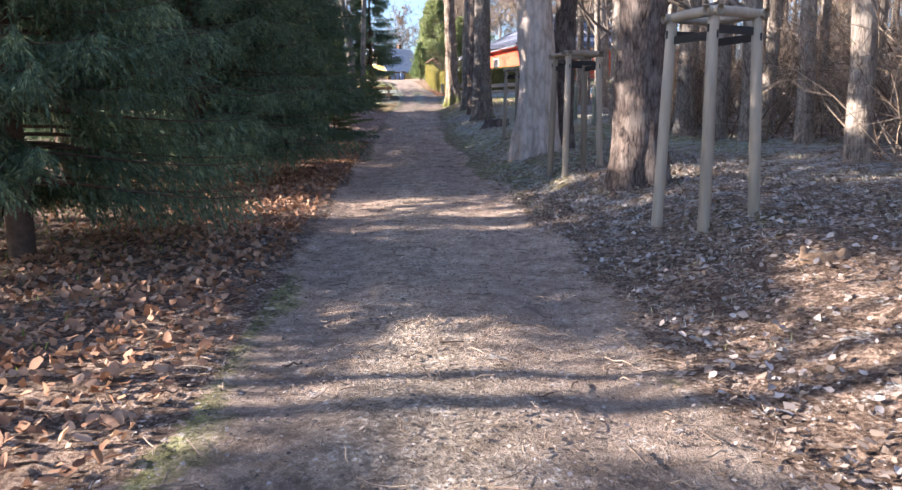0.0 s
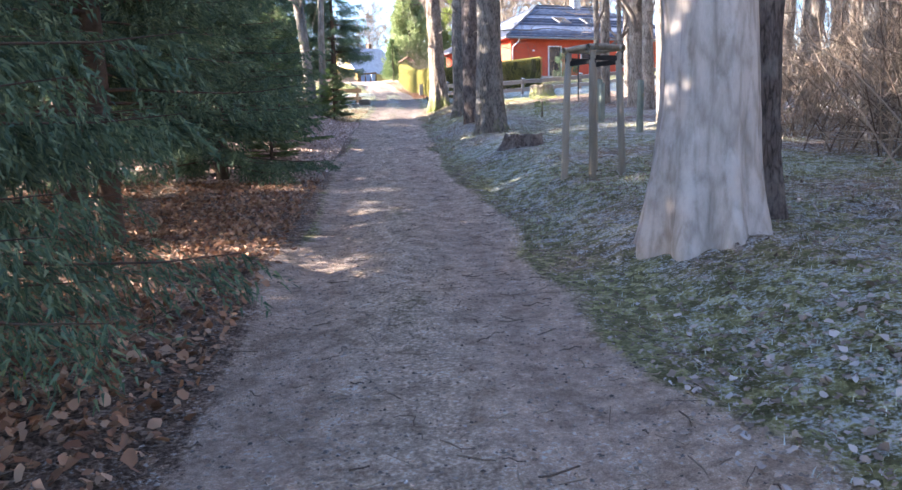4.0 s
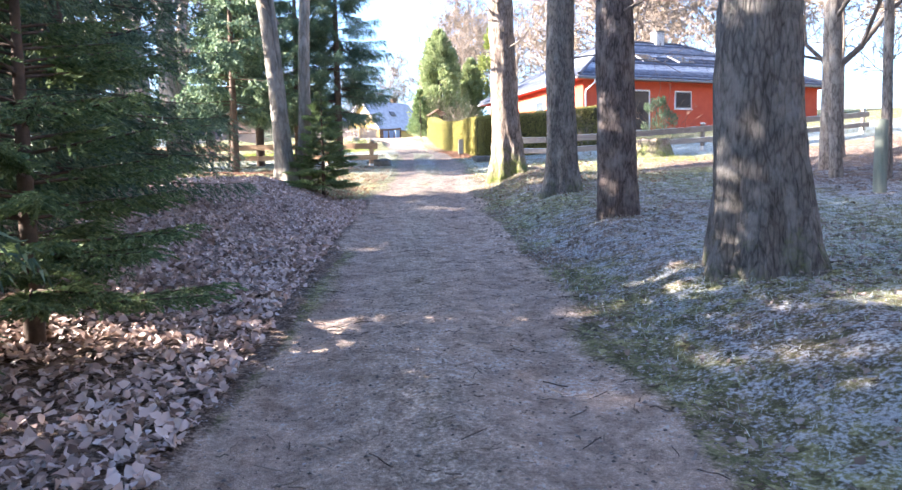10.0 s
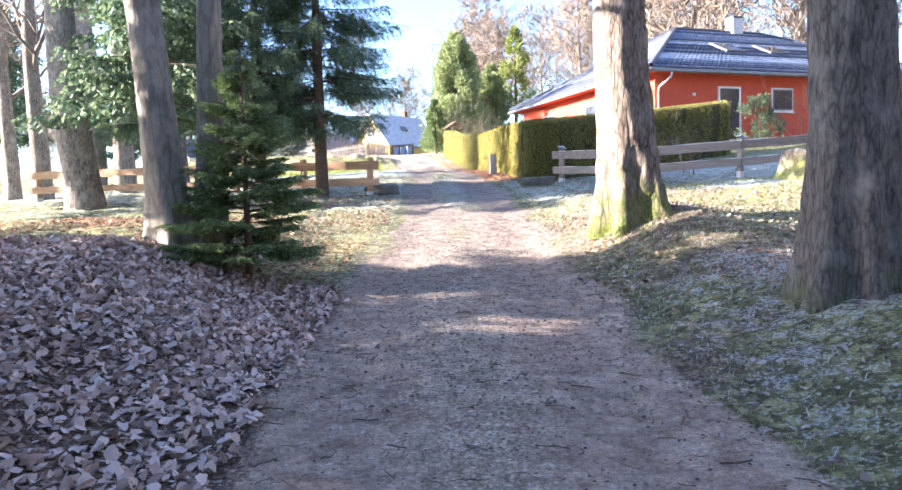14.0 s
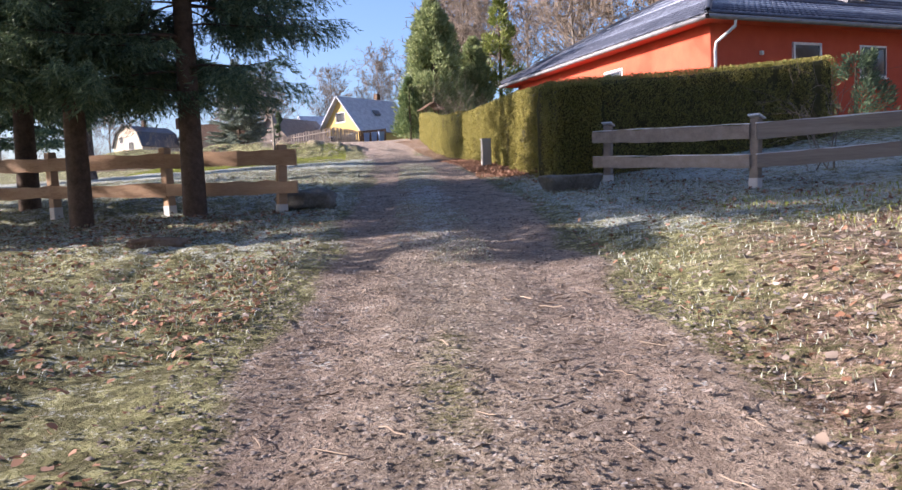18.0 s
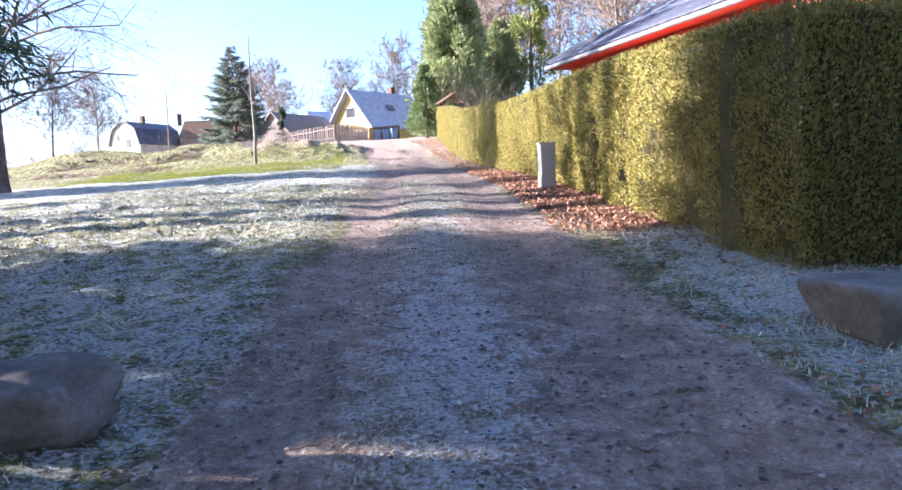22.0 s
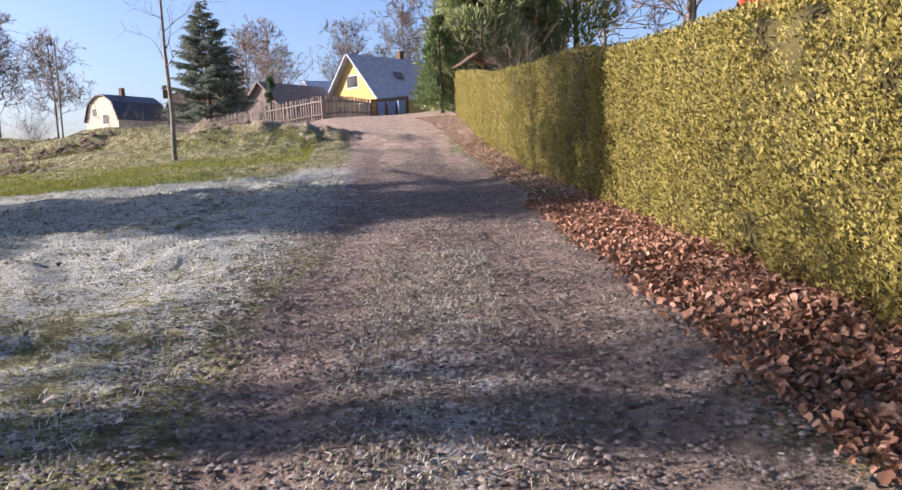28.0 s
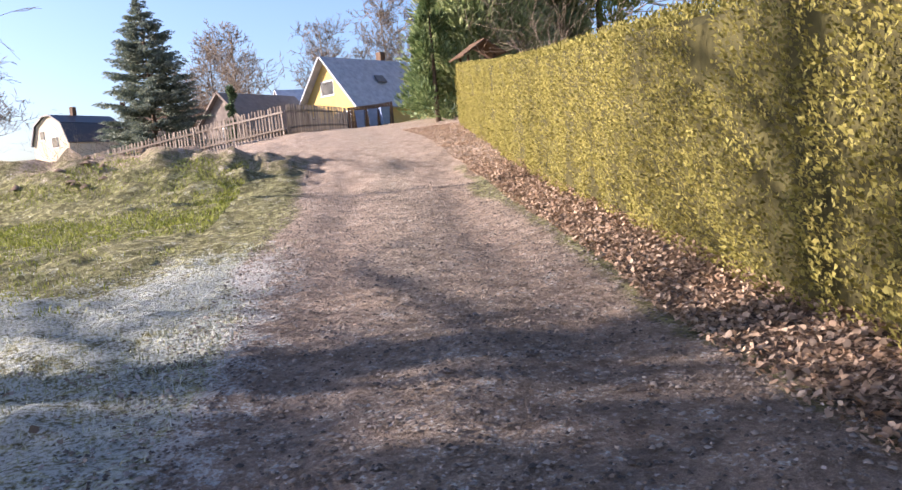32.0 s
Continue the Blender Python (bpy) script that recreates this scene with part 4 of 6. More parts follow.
def twin_tree(x, y):
    t = thing("tree", x, y, gz(x, y), "smooth grey tree with two leaning stems and spreading roots", "tree")
    for k, (lx, ly, r, h, ox, fl) in enumerate(((-0.10, 0.02, 0.2, 11, -0.1, 1.1), (0.03, 0.05, 0.155, 11, 0.3, 1.3), (-0.08, -0.03, 0.09, 8, -0.0, 0.8))):
        part("stem", trunk_mesh("stem", h, r, r * 0.34, M_BARK_TWIN, (lx, ly), fl, 5, 32 + k, 0.05, 80, 40, furrow=0.015), t, at=pose(ox, 0.05 * k, 0))
    g = np.random.default_rng(33)
    part("bare_crown", limbs_mesh("bare_crown", M_LIMB, stems_up(g, 10, 0.22, 10, 3.5, (-0.06, 0.02), 0.9), 34, 3, 0.75, 0.3, 4), t, "bare winter limbs")


twin_tree(-4.3, 30.3)


# ---- tree stakes ----
def stakes(x, y, rz, seed):
    g = np.random.default_rng(seed)
    t = thing("tree_stakes", x, y, gz(x, y), "four round timber stakes with top rails and black straps", "tree stakes", "tree stakes", rz)
    s, top = 0.25, 1.78
    feet = ((-s, -s), (s, -s), (s, s), (-s, s))
    for k, (a, b) in enumerate(feet):
        zt = top + g.uniform(-0.06, 0.03)
        P = np.array([[a * 1.2, b * 1.2, -0.2], [a * 1.1, b * 1.1, 0.8], [a, b, zt - 0.02], [a, b, zt]])
        V, F = tube(P, [0.052, 0.05, 0.047, 0.03], 14)
        n0 = len(V)
        me = mesh_of("stake", V, [f.tolist() for f in F] + [list(range(n0 - 14, n0))], M_POST, True)
        part("stake", me, t)
    for k in range(4):
        (a, b), (c, d) = feet[k], feet[(k + 1) % 4]
        P = np.array([[a * 1.2 - c * 0.16, b * 1.2 - d * 0.16, top + 0.01], [(a + c) / 2, (b + d) / 2, top + 0.02], [c * 1.2 - a * 0.16, d * 1.2 - b * 0.16, top + 0.01]])
        part("crossbar", mesh_of("crossbar", *tube(P, [0.042, 0.045, 0.042], 12), M_POST, True), t)
        part("strap", box("strap", -0.31, 0.31, -0.008, 0.008, -0.035, 0.035, M_STRAP, 0.004), t, "black rubber strap",
             pose((a + c) / 2 * 1.0, (b + d) / 2 * 1.0, top - 0.13 - 0.05 * (k % 2), 0, 0, math.degrees(math.atan2(d - b, c - a))))


stakes(3.07, -5.05, 25, 41)
stakes(2.75, 0.1, 15, 42)
stakes(2.66, 8.5, 30, 43)


# ---- stumps ----
def stump(x, y, r, h, mat, label, seed, jag=0.05):
    t = thing("tree_stump", x, y, gz(x, y), label, "stump")
    n, rings = 40, 9
    a = np.linspace(0, 2 * np.pi, n, endpoint=False)
    V = []
    top = h + jag * vnoise(np.cos(a) * 4, np.sin(a) * 4, 0.5, seed)
    for k in range(rings):
        f = k / (rings - 1)
        rr = r * (1 + 0.35 * (1 - f) ** 2 + 0.10 * vnoise(np.cos(a) * 2.2, np.sin(a) * 2.2, f, seed + 1) + 0.06 * vnoise(np.cos(a) * 9, np.sin(a) * 9, f * 2, seed + 2))
        V.append(np.stack([rr * np.cos(a), rr * np.sin(a), -0.12 + (top + 0.12) * f], -1))
    V.append(np.stack([0.75 * r * np.cos(a), 0.75 * r * np.sin(a), top - 0.03], -1))
    V = np.concatenate(V)
    i, j = np.meshgrid(np.arange(rings), np.arange(n), indexing="ij")
    k = (j + 1) % n
    F = np.stack([i * n + j, i * n + k, (i + 1) * n + k, (i + 1) * n + j], -1).reshape(-1, 4)
    part("stump_wall", mesh_of("stump_wall", V, F, mat, True), t)
    b = np.arange(rings * n, rings * n + n)
    part("cut_face", mesh_of("cut_face", V[b] + (0, 0, 0.002), [list(range(n))], M_POST), t, "weathered cut wood")


stump(2.42, 14.2, 0.43, 0.21, M_BARK_DARK, "low broken dark tree stump in frosted grass", 51, 0.10)
stump(6.9, 38.9, 0.62, 0.62, M_BARK_MOSS, "wide mossy tree stump in sunny grass", 52, 0.06)
for sx, sy, sr in ((3.25, -6.9, 0.15),):
    stump(sx, sy, sr, 0.07, M_SOIL, "small rotten dark stump among dead leaves", 53, 0.05)


# ---- conifers on the other verge ----
SPRUCES = {}


def spruce(x, y, kind, scale=1.0, rz=0.0, label="tall dark green spruce with drooping branches", name="spruce"):
    if kind not in SPRUCES:
        a = dict(big=dict(height=11, radius=2.6, seed=61, z0=1.25, levels=25, per=7, twigs=21, needles=7, nl=0.14, nw=0.017, hang=0.95, twl=0.46),
                 far=dict(height=11, radius=2.7, seed=67, z0=2.5, levels=19, per=6, twigs=10, needles=5, nl=0.19, nw=0.065, hang=0.8, twl=0.6),
                 near=dict(height=8.5, radius=2.3, seed=66, z0=1.1, levels=25, per=8, twigs=22, needles=12, nl=0.095, nw=0.010, hang=0.9, droop=0.27, twl=0.36),
                 low=dict(height=8.5, radius=2.35, seed=68, z0=0.25, levels=26, per=9, twigs=22, needles=12, nl=0.095, nw=0.010, hang=0.9, droop=0.27, twl=0.38, gaps=0.03),
                 skirted=dict(height=8.5, radius=2.5, seed=69, z0=0.6, levels=27, per=15, twigs=22, needles=12, nl=0.095, nw=0.010, hang=1.25, droop=0.3, twl=0.42, gaps=0.03),
                 high=dict(height=11, radius=2.3, seed=62, z0=1.9, levels=26, per=8, twigs=30, needles=9, nl=0.12, nw=0.012, hang=1.2, twl=0.45, gaps=0.1),
                 young=dict(height=2.7, radius=1.0, seed=63, z0=0.2, levels=17, per=9, twigs=14, needles=20, nl=0.045, nw=0.010, hang=0.1, droop=0.1, twl=0.24, power=0.6),
                 loose=dict(height=3.6, radius=1.2, seed=64, z0=0.3, levels=20, per=9, twigs=19, needles=13, nl=0.075, nw=0.016, hang=0.2, droop=0.1, twl=0.32, gaps=0.08),
                 blue=dict(height=9.6, radius=3.7, seed=65, z0=0.1, levels=24, per=12, twigs=14, needles=6, nl=0.2, nw=0.06, hang=0.15, droop=0.12, twl=0.6, gaps=0.03))[kind]
        green = {"young": M_SPRUCE_YOUNG, "loose": M_SPRUCE_YOUNG, "blue": M_BLUE_SPRUCE}.get(kind, M_SPRUCE)
        SPRUCES[kind] = spruce_meshes(wood=M_SPRUCE_WOOD, green=green, **a)
    t = thing(name, x, y, gz(x, y) - 0.03, label, "tree", rz=rz)
    t.scale = (scale, scale, scale)
    w, c = SPRUCES[kind]
    part("trunk", w, t), part("crown", c, t)
    return t


# Those at x -11.5, -14.5 and -15.5 are unseen, added to shade the lane.
for x, y, kind, s, rz in ((-3.1, -5.2, "skirted", 0.85, 10), (-5.6, 0.6, "big", 0.95, 80), (-3.65, 1.4, "skirted", 1.05, 200), (-10.5, 2, "far", 1.1, 250), (-4.3, 3.4, "big", 1.0, 140), (-3.45, 6.3, "near", 1.1, 20), (-8.6, 3.0, "far", 1.2, 60),
                          (-5.2, 9.3, "high", 1.15, 250), (-3.75, 12.4, "low", 0.95, 300), (-5.2, 14.6, "big", 0.95, 60), (-5.8, 18.6, "low", 1.15, 170), (-8.2, 13.5, "far", 1.1, 30),
                          (-8.6, 21.6, "big", 0.95, 330), (-9.4, 25.5, "far", 1.0, 100), (-8.3, 6.5, "far", 1.1, 210), (-7.6, -0.5, "far", 1.15, 120), (-13, -11.4, "far", 1.0, 33), (-7.4, -6.4, "far", 0.8, 10),
                          (-6.1, 23.0, "low", 1.2, 95), (-8.0, 24.5, "low", 1.1, 30), (-7.6, 20.4, "low", 1.05, 260), (-13, 25.5, "big", 1.05, 215), (-10.5, 20.4, "far", 1.2, 45), (-14.5, 28, "far", 1.2, 140), (-15.5, 25.9, "far", 1.3, 40), (-6.2, 6.7, "low", 0.7, 110), (-11.5, 9.5, "far", 1.0, 99), (-11.5, 27.2, "far", 1.2, 200), (-8.8, 12.2, "low", 0.9, 70), (-8.9, 15.8, "low", 0.9, 150), (-9.4, 9.0, "low", 0.8, 230), (-12.2, 14, "far", 1.15, 190)):
    spruce(x, y, kind, s, rz)
for x, y, s, rz in ((-3.55, 17.5, 1.3, 15), (-3.35, 15.3, 0.75, 120)):
    spruce(x, y, "young", s, rz, "young light green spruce with an upright leader")
spruce(-3.5, 30.1, "loose", 0.68, 40, "small green spruce beside a forked tree")
spruce(-4.6, 40.95, "high", 1.0, 30, "tall spruce with hanging branches beside a timber fence")
spruce(-6.1, 40.7, "high", 0.95, 190, "tall spruce with hanging branches beside a timber fence")
spruce(-8.2, 43.3, "high", 1.05, 290, "tall spruce with hanging branches behind a timber fence")
# This one is added only to throw shade on the hedge's near end.
spruce(-9.6, 44.2, "high", 1.05, 75, "tall spruce with hanging branches behind a timber fence")
spruce(-8.0, 38.8, "far", 0.9, 110, "slender spruce with bare lower trunk")
# Unseen spruces, added out of view for the shade they throw across the lane.
for x, y, s, rz in ((-19, 43.4, 1.15, 10), (-17.5, 40.2, 1.1, 190), (-17.4, 60.7, 0.7, 250), (-18.2, 61.2, 0.7, 310), (-25, 59.8, 1.2, 20), (-25.5, 61.0, 1.2, 80)):
    spruce(x, y, "far", s, rz, "unseen dark spruce added to shade the lane and hedge")
spruce(-20.45, 105.5, "blue", 1.0, 0, "dense blue-green spruce in a garden", "spruce")


# ---- woodland ----
WOOD = {}


def wood_tree(x, y, r, h, seed, mat, label="slender bare woodland tree", limbs=7, z0=3.0, lean=None, far=False, kinds=0):
    """A bare tree; with kinds, one of that many shapes, turned and scaled."""
    key = ("far" if far else "wood", seed % kinds) if kinds else ("own", seed)
    g = np.random.default_rng(seed)
    if key not in WOOD:
        r1, h1 = (r, h) if not kinds else ((0.16, 14.0) if far else (0.085 + 0.03 * (seed % kinds), 11.0))
        ln = lean or (g.uniform(-0.05, 0.05), g.uniform(-0.04, 0.04))
        WOOD[key] = (trunk_mesh("trunk", h1, r1, r1 * 0.35, mat, ln, 0.3, 5, seed, 0.05, 30, 16, furrow=0.02),
                     limbs_mesh("bare_crown", M_LIMB_PALE if far else M_LIMB, stems_up(g, h1, r1, 24 if far else limbs, h1 * 0.2 if far else z0, ln, 0.75, (0.22, 0.42)), seed, 2 if kinds and not far else 3, 0.7, 0.3, 5 if kinds and not far else 4, thin=0.5, sides=5, least=0.024 if far else 0.006), h1)
    a, b, h1 = WOOD[key]
    t = thing("tree", x, y, gz(x, y), label, "tree", "woodland trees", g.uniform(0, 360) if kinds else 0.0)
    t.scale = (h / h1,) * 3
    part("trunk", a, t), part("bare_crown", b, t)


g = np.random.default_rng(70)
for k in range(150):
    x, y = g.uniform(7.5, 38), g.uniform(-9, 33)
    if y > 16 and x < 9.5 or y > 27 and x < 17:
        continue
    wood_tree(x, y, 0.1, g.uniform(8.5, 13.5), 700 + k, M_BARK_WOOD, kinds=6)
for k, (x, y, r) in enumerate(((8.5, 26.2, 0.33), (7.8, 28.4, 0.2), (7.2, 27.0, 0.12), (9.6, 31.5, 0.17), (12.5, 33, 0.2), (6.9, 3.5, 0.2), (7.6, 8.2, 0.18), (6.4, -1.5, 0.17), (7.1, 14.0, 0.15), (6.6, 17.5, 0.12))):
    wood_tree(x, y, r, 12, 780 + k, M_BARK_WOOD, "grey bare tree at the edge of the wood", 8, 1.9)
for k, (x, y, n, h) in enumerate(((6.6, 6.9, 4, 12), (6.55, 4.4, 3, 12), (7.95, 5.2, 2, 12), (7.5, 2.4, 2, 12), (9.2, 1.9, 4, 11), (10.8, 6.2, 3, 12), (6.2, 12.3, 5, 12), (8.4, 0.3, 4, 11), (9.9, -2.5, 4, 11), (8.8, -5, 3, 11),
                                  (8.1, 23.5, 4, 11), (9.6, 25.5, 3, 11), (8.9, 22.5, 1, 12), (7.9, 26.5, 0, 12), (8.0, 10.4, 3, 12), (8.8, 14.2, 4, 12), (9.3, 17.6, 3, 12), (8.6, 19.6, 1, 12), (11.5, 20.8, 4, 12), (10.4, 11.8, 2, 12))):
    wood_tree(x, y, 0.1, h, 1600 + 6 * k + (n - 1600 - 6 * k) % 6, M_BARK_WOOD, "grey-brown bare tree at the edge of the wood", kinds=6)
wood_tree(-10.4, 40.3, 0.43, 13, 795, M_BARK_WOOD, "thick grey trunk behind the spruces", 7, 5, (-0.098, 0))
ht = thing("tree", -16.5, 63.5, gz(-16.5, 63.5), "bare tree with long hanging boughs on the lawn", "tree")
part("trunk", trunk_mesh("trunk", 11, 0.34, 0.14, M_BARK_DARK, (0.03, -0.02), 0.4, 6, 796, 0.05, 40, 24), ht)
hg = np.random.default_rng(796)
boughs = [((0.1, 0, z), (math.cos(a), math.sin(a), 0.28), 0.74 * l, 0.06) for z, a, l in ((3.0, -0.3, 5.6), (3.6, 0.1, 6.4), (4.2, -0.6, 6.6), (4.9, -0.1, 6.8), (5.6, -0.9, 6.0), (6.3, -0.4, 6.2), (2.6, -0.1, 5.0), (3.3, -0.8, 6.2), (4.6, -0.35, 7.0), (5.3, 0.3, 6.0), (4.4, 2.6, 5.0), (5.2, 1.6, 5.0))]
part("bare_crown", limbs_mesh("bare_crown", M_LIMB, boughs + stems_up(hg, 10.5, 0.3, 8, 5.0, (0.03, -0.02), 0.8), 797, 3, 0.75, 0.1, 5, 0.3, 0.3), ht, "bare hanging twigs")
# Bare trees out of view, added for their shadows on lane and hedge.
wood_tree(-15.5, 47.6, 0.3, 12, 797, M_BARK_WOOD, "unseen bare tree added to cast shadows on lane and hedge", 9, 3.5)
wood_tree(-18, 50.0, 0.28, 12, 798, M_BARK_WOOD, "unseen bare tree added to cast shadows on lane and hedge", 9, 3.5)
wood_tree(-13.2, 48.9, 0.36, 12, 794, M_BARK_WOOD, "unseen bare tree added to cast shadows on lane and hedge", 9, 3.5)
# Two thick trunks, also unseen, added to draw dark bands on the hedge.
for k, (y, r) in enumerate(((59.4, 0.5), (60.8, 0.5))):
    wood_tree(-20, y, r, 16, 790 + k, M_BARK_WOOD, "unseen thick bare tree added to cast trunk shadows on the hedge", 8, 8.5, (0.005, 0))
wood_tree(-21, 52.6, 0.32, 12, 799, M_BARK_WOOD, "unseen bare tree added to cast shadows on lane and hedge", 9, 3.5)

# Unseen trees behind the spruces, added to dapple sun on the lane's start.
for k, (x, y) in enumerate(((-7.5, -4.2), (-9.5, -3.2), (-10, -8.4), (-8.5, -9.0), (-15, -4.8), (-17, -3.6), (-19, -5.6), (-14, -6.3), (-16, -5.4), (-13, -3.9))):
    wood_tree(x, y, 0.1, 10, 760 + k, M_BARK_WOOD, kinds=6)

BRUSH = {}


def brush(x, y, h, w, seed, mat, label, n=26, kinds=0):
    key = (mat.name, seed % kinds) if kinds else seed
    g = np.random.default_rng(seed)
    if key not in BRUSH:
        h1, w1 = (2.0, 1.0) if kinds else (h, w)
        stems = [((g.normal(0, w1 * 0.35), g.normal(0, w1 * 0.35), -0.05), (g.normal(0, 0.5), g.normal(0, 0.5), 1), h1 * g.uniform(0.6, 1.1), 0.012) for _ in range(n)]
        BRUSH[key] = (limbs_mesh("bare_crown", mat, stems, seed, 2, 0.65, 0.25, 3, sides=4), h1)
    me, h1 = BRUSH[key]
    t = thing("bush", x, y, gz(x, y), label, "bush", rz=g.uniform(0, 360))
    t.scale = (h / h1,) * 3
    part("bare_crown", me, t)


for k in range(170):
    x, y = 6.9 + 22 * g.random() ** 1.5, g.uniform(-8, 33)
    if y > 20 and x < 9.5 or y > 27 and x < 17:
        continue
    brush(x, y, g.uniform(1.2, 2.8), 0.9, 800 + k, M_TWIG, "tangle of dry leafless twigs at the wood's edge", 20, 5)


# ---- timber fences ----
def board(name, p, q, h, th, mat, parent, wav=0.02, seed=0, label=""):
    """A rough-edged board from p to q, its lower edge at their heights."""
    g = np.random.default_rng(seed)
    p, q = np.array(p, float), np.array(q, float)
    n = 10
    u = np.linspace(0, 1, n)
    P = p + (q - p) * u[:, None]
    d = (q - p)[:2] / np.linalg.norm((q - p)[:2])
    s = np.array([-d[1], d[0], 0]) * th / 2
    lo, hi = wav * g.normal(0, 0.5, n), h + wav * g.normal(0, 0.6, n)
    V = np.concatenate([P - s + np.stack([0 * u, 0 * u, lo], -1), P + s + np.stack([0 * u, 0 * u, lo], -1), P + s + np.stack([0 * u, 0 * u, hi], -1), P - s + np.stack([0 * u, 0 * u, hi], -1)])
    F = []
    for k in range(n - 1):
        for a in range(4):
            b = (a + 1) % 4
            F.append([a * n + k, a * n + k + 1, b * n + k + 1, b * n + k])
    F += [[0, n, 2 * n, 3 * n], [n - 1, 4 * n - 1, 3 * n - 1, 2 * n - 1]]
    return part(name, mesh_of(name, V, F, mat), parent, label)


def rail_fence(posts, mat, label, seed, h=1.0, rime=False, over=0.25, side=0.09):
    """Two wide boards on short square posts."""
    x0, y0 = posts[0]
    t = thing("timber_fence", 0, 0, 0, label, "fence")
    g = np.random.default_rng(seed)
    for k, (x, y) in enumerate(posts):
        bm = bmesh.new()
        box_bm(bm, -0.065, 0.065, -0.065, 0.065, -0.3, h + 0.02, 0.008)
        p = part("post", bm_mesh("post", bm, mat), t, at=pose(x, y, gz(x, y), g.normal(0, 1.5), g.normal(0, 1.5), g.uniform(20, 60)))
        part("foot", box("foot", -0.072, 0.072, -0.072, 0.072, -0.05, 0.15, M_PLINTH, 0.01), p, "pale post foot")
        if rime:
            part("cap", box("cap", -0.1, 0.1, -0.09, 0.09, 0, 0.025, M_FROST, 0.004, pose(0, 0, h + 0.03, 0, 14, 0)), p, "frosted board cap")
    for k in range(len(posts) - 1):
        a, b = np.array(posts[k], float), np.array(posts[k + 1], float)
        d = (b - a) / np.linalg.norm(b - a)
        s = np.array([d[1], -d[0]]) * side
        e0, e1 = a + s - d * (over if k == 0 else 0.02), b + s + d * (over if k == len(posts) - 2 else -0.02)
        for j, (zl, hh) in enumerate(((0.28, 0.19), (0.70, 0.21))):
            za, zb = gz(*a) + zl, gz(*b) + zl
            board("board", (*e0, za), (*e1, zb), hh, 0.045, mat, t, 0.018, seed + 10 * k + j)
            if rime:
                board("rime", (*e0, za + hh + 0.003), (*e1, zb + hh + 0.003), 0.012, 0.035, M_FROST, t, 0.006, seed + 10 * k + j + 5, "white frost on the board")


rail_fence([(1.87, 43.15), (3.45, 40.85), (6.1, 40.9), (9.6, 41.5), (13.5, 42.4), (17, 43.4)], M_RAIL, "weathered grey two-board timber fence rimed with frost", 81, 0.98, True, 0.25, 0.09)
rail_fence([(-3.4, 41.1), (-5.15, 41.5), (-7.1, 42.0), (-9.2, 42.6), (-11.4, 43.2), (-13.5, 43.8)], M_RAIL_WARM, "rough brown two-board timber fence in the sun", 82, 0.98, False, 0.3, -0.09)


# ---- stone block, log, dark sod ----
def lump(name, x, y, sx, sy, sz, mat, label, cat, seed, rz=0.0, power=4.0, rough=0.08, sink=0.08, taper=0.0):
    u, v = np.meshgrid(np.linspace(0, 2 * np.pi, 36, endpoint=False), np.linspace(-np.pi / 2, np.pi / 2, 18), indexing="xy")
    c = lambda w: np.sign(np.cos(w)) * np.abs(np.cos(w)) ** (2 / power)
    s = lambda w: np.sign(np.sin(w)) * np.abs(np.sin(w)) ** (2 / power)
    X, Y, Z = c(v) * c(u), c(v) * s(u), s(v)
    r = 1 + rough * fbm(X * 2 + seed, Y * 2, Z * 2, seed, 3)
    k = 1 - taper * (1 - Z) / 2
    V = np.stack([X * r * sx * k + 0.3 * sx * (k - 1), Y * r * sy * k, (Z * r + 1) * sz - sink], -1).reshape(-1, 3)
    n, k = X.shape
    i, j = np.meshgrid(np.arange(n - 1), np.arange(k), indexing="ij")
    F = np.stack([i * k + j, i * k + (j + 1) % k, (i + 1) * k + (j + 1) % k, (i + 1) * k + j], -1).reshape(-1, 4)
    ob = part(name, mesh_of(name, V, F, mat, True), at=pose(x, y, gz(x, y), 0, 0, rz))
    return tagged(ob, label, cat)


lump("stone_block", 1.1, 42.5, 0.50, 0.34, 0.16, M_STONEBLOCK, "flat-topped grey stone slab with an undercut side", "stone", 5, 12, 9, 0.07, 0.07, 0.3)
lump("boulder", -3.12, 41.6, 0.42, 0.28, 0.17, M_STONEBLOCK, "grey weathered boulder lying beside a fence", "stone", 9, 5, 3.4, 0.16, 0.05)
lump("sod", -4.3, 38.6, 0.32, 0.12, 0.06, M_SOIL, "dark clod of earth on the grass", "earth", 15, 10, 3, 0.3, 0.03)


# ---- hedge ----
HEDGE = [(1.02, 43.75), (0.91, 45.2), (0.84, 46.4), (0.70, 50.0), (0.55, 53.5), (0.28, 57.0), (0.0, 60.3)]
HEDGE_FAR = [(-0.08, 60.75), (-0.55, 66), (-1.1, 72.5), (-1.6, 79), (-2.0, 85)]
HEDGE_END = [(1.32, 43.85), (4.5, 45.7), (8.35, 47.65)]


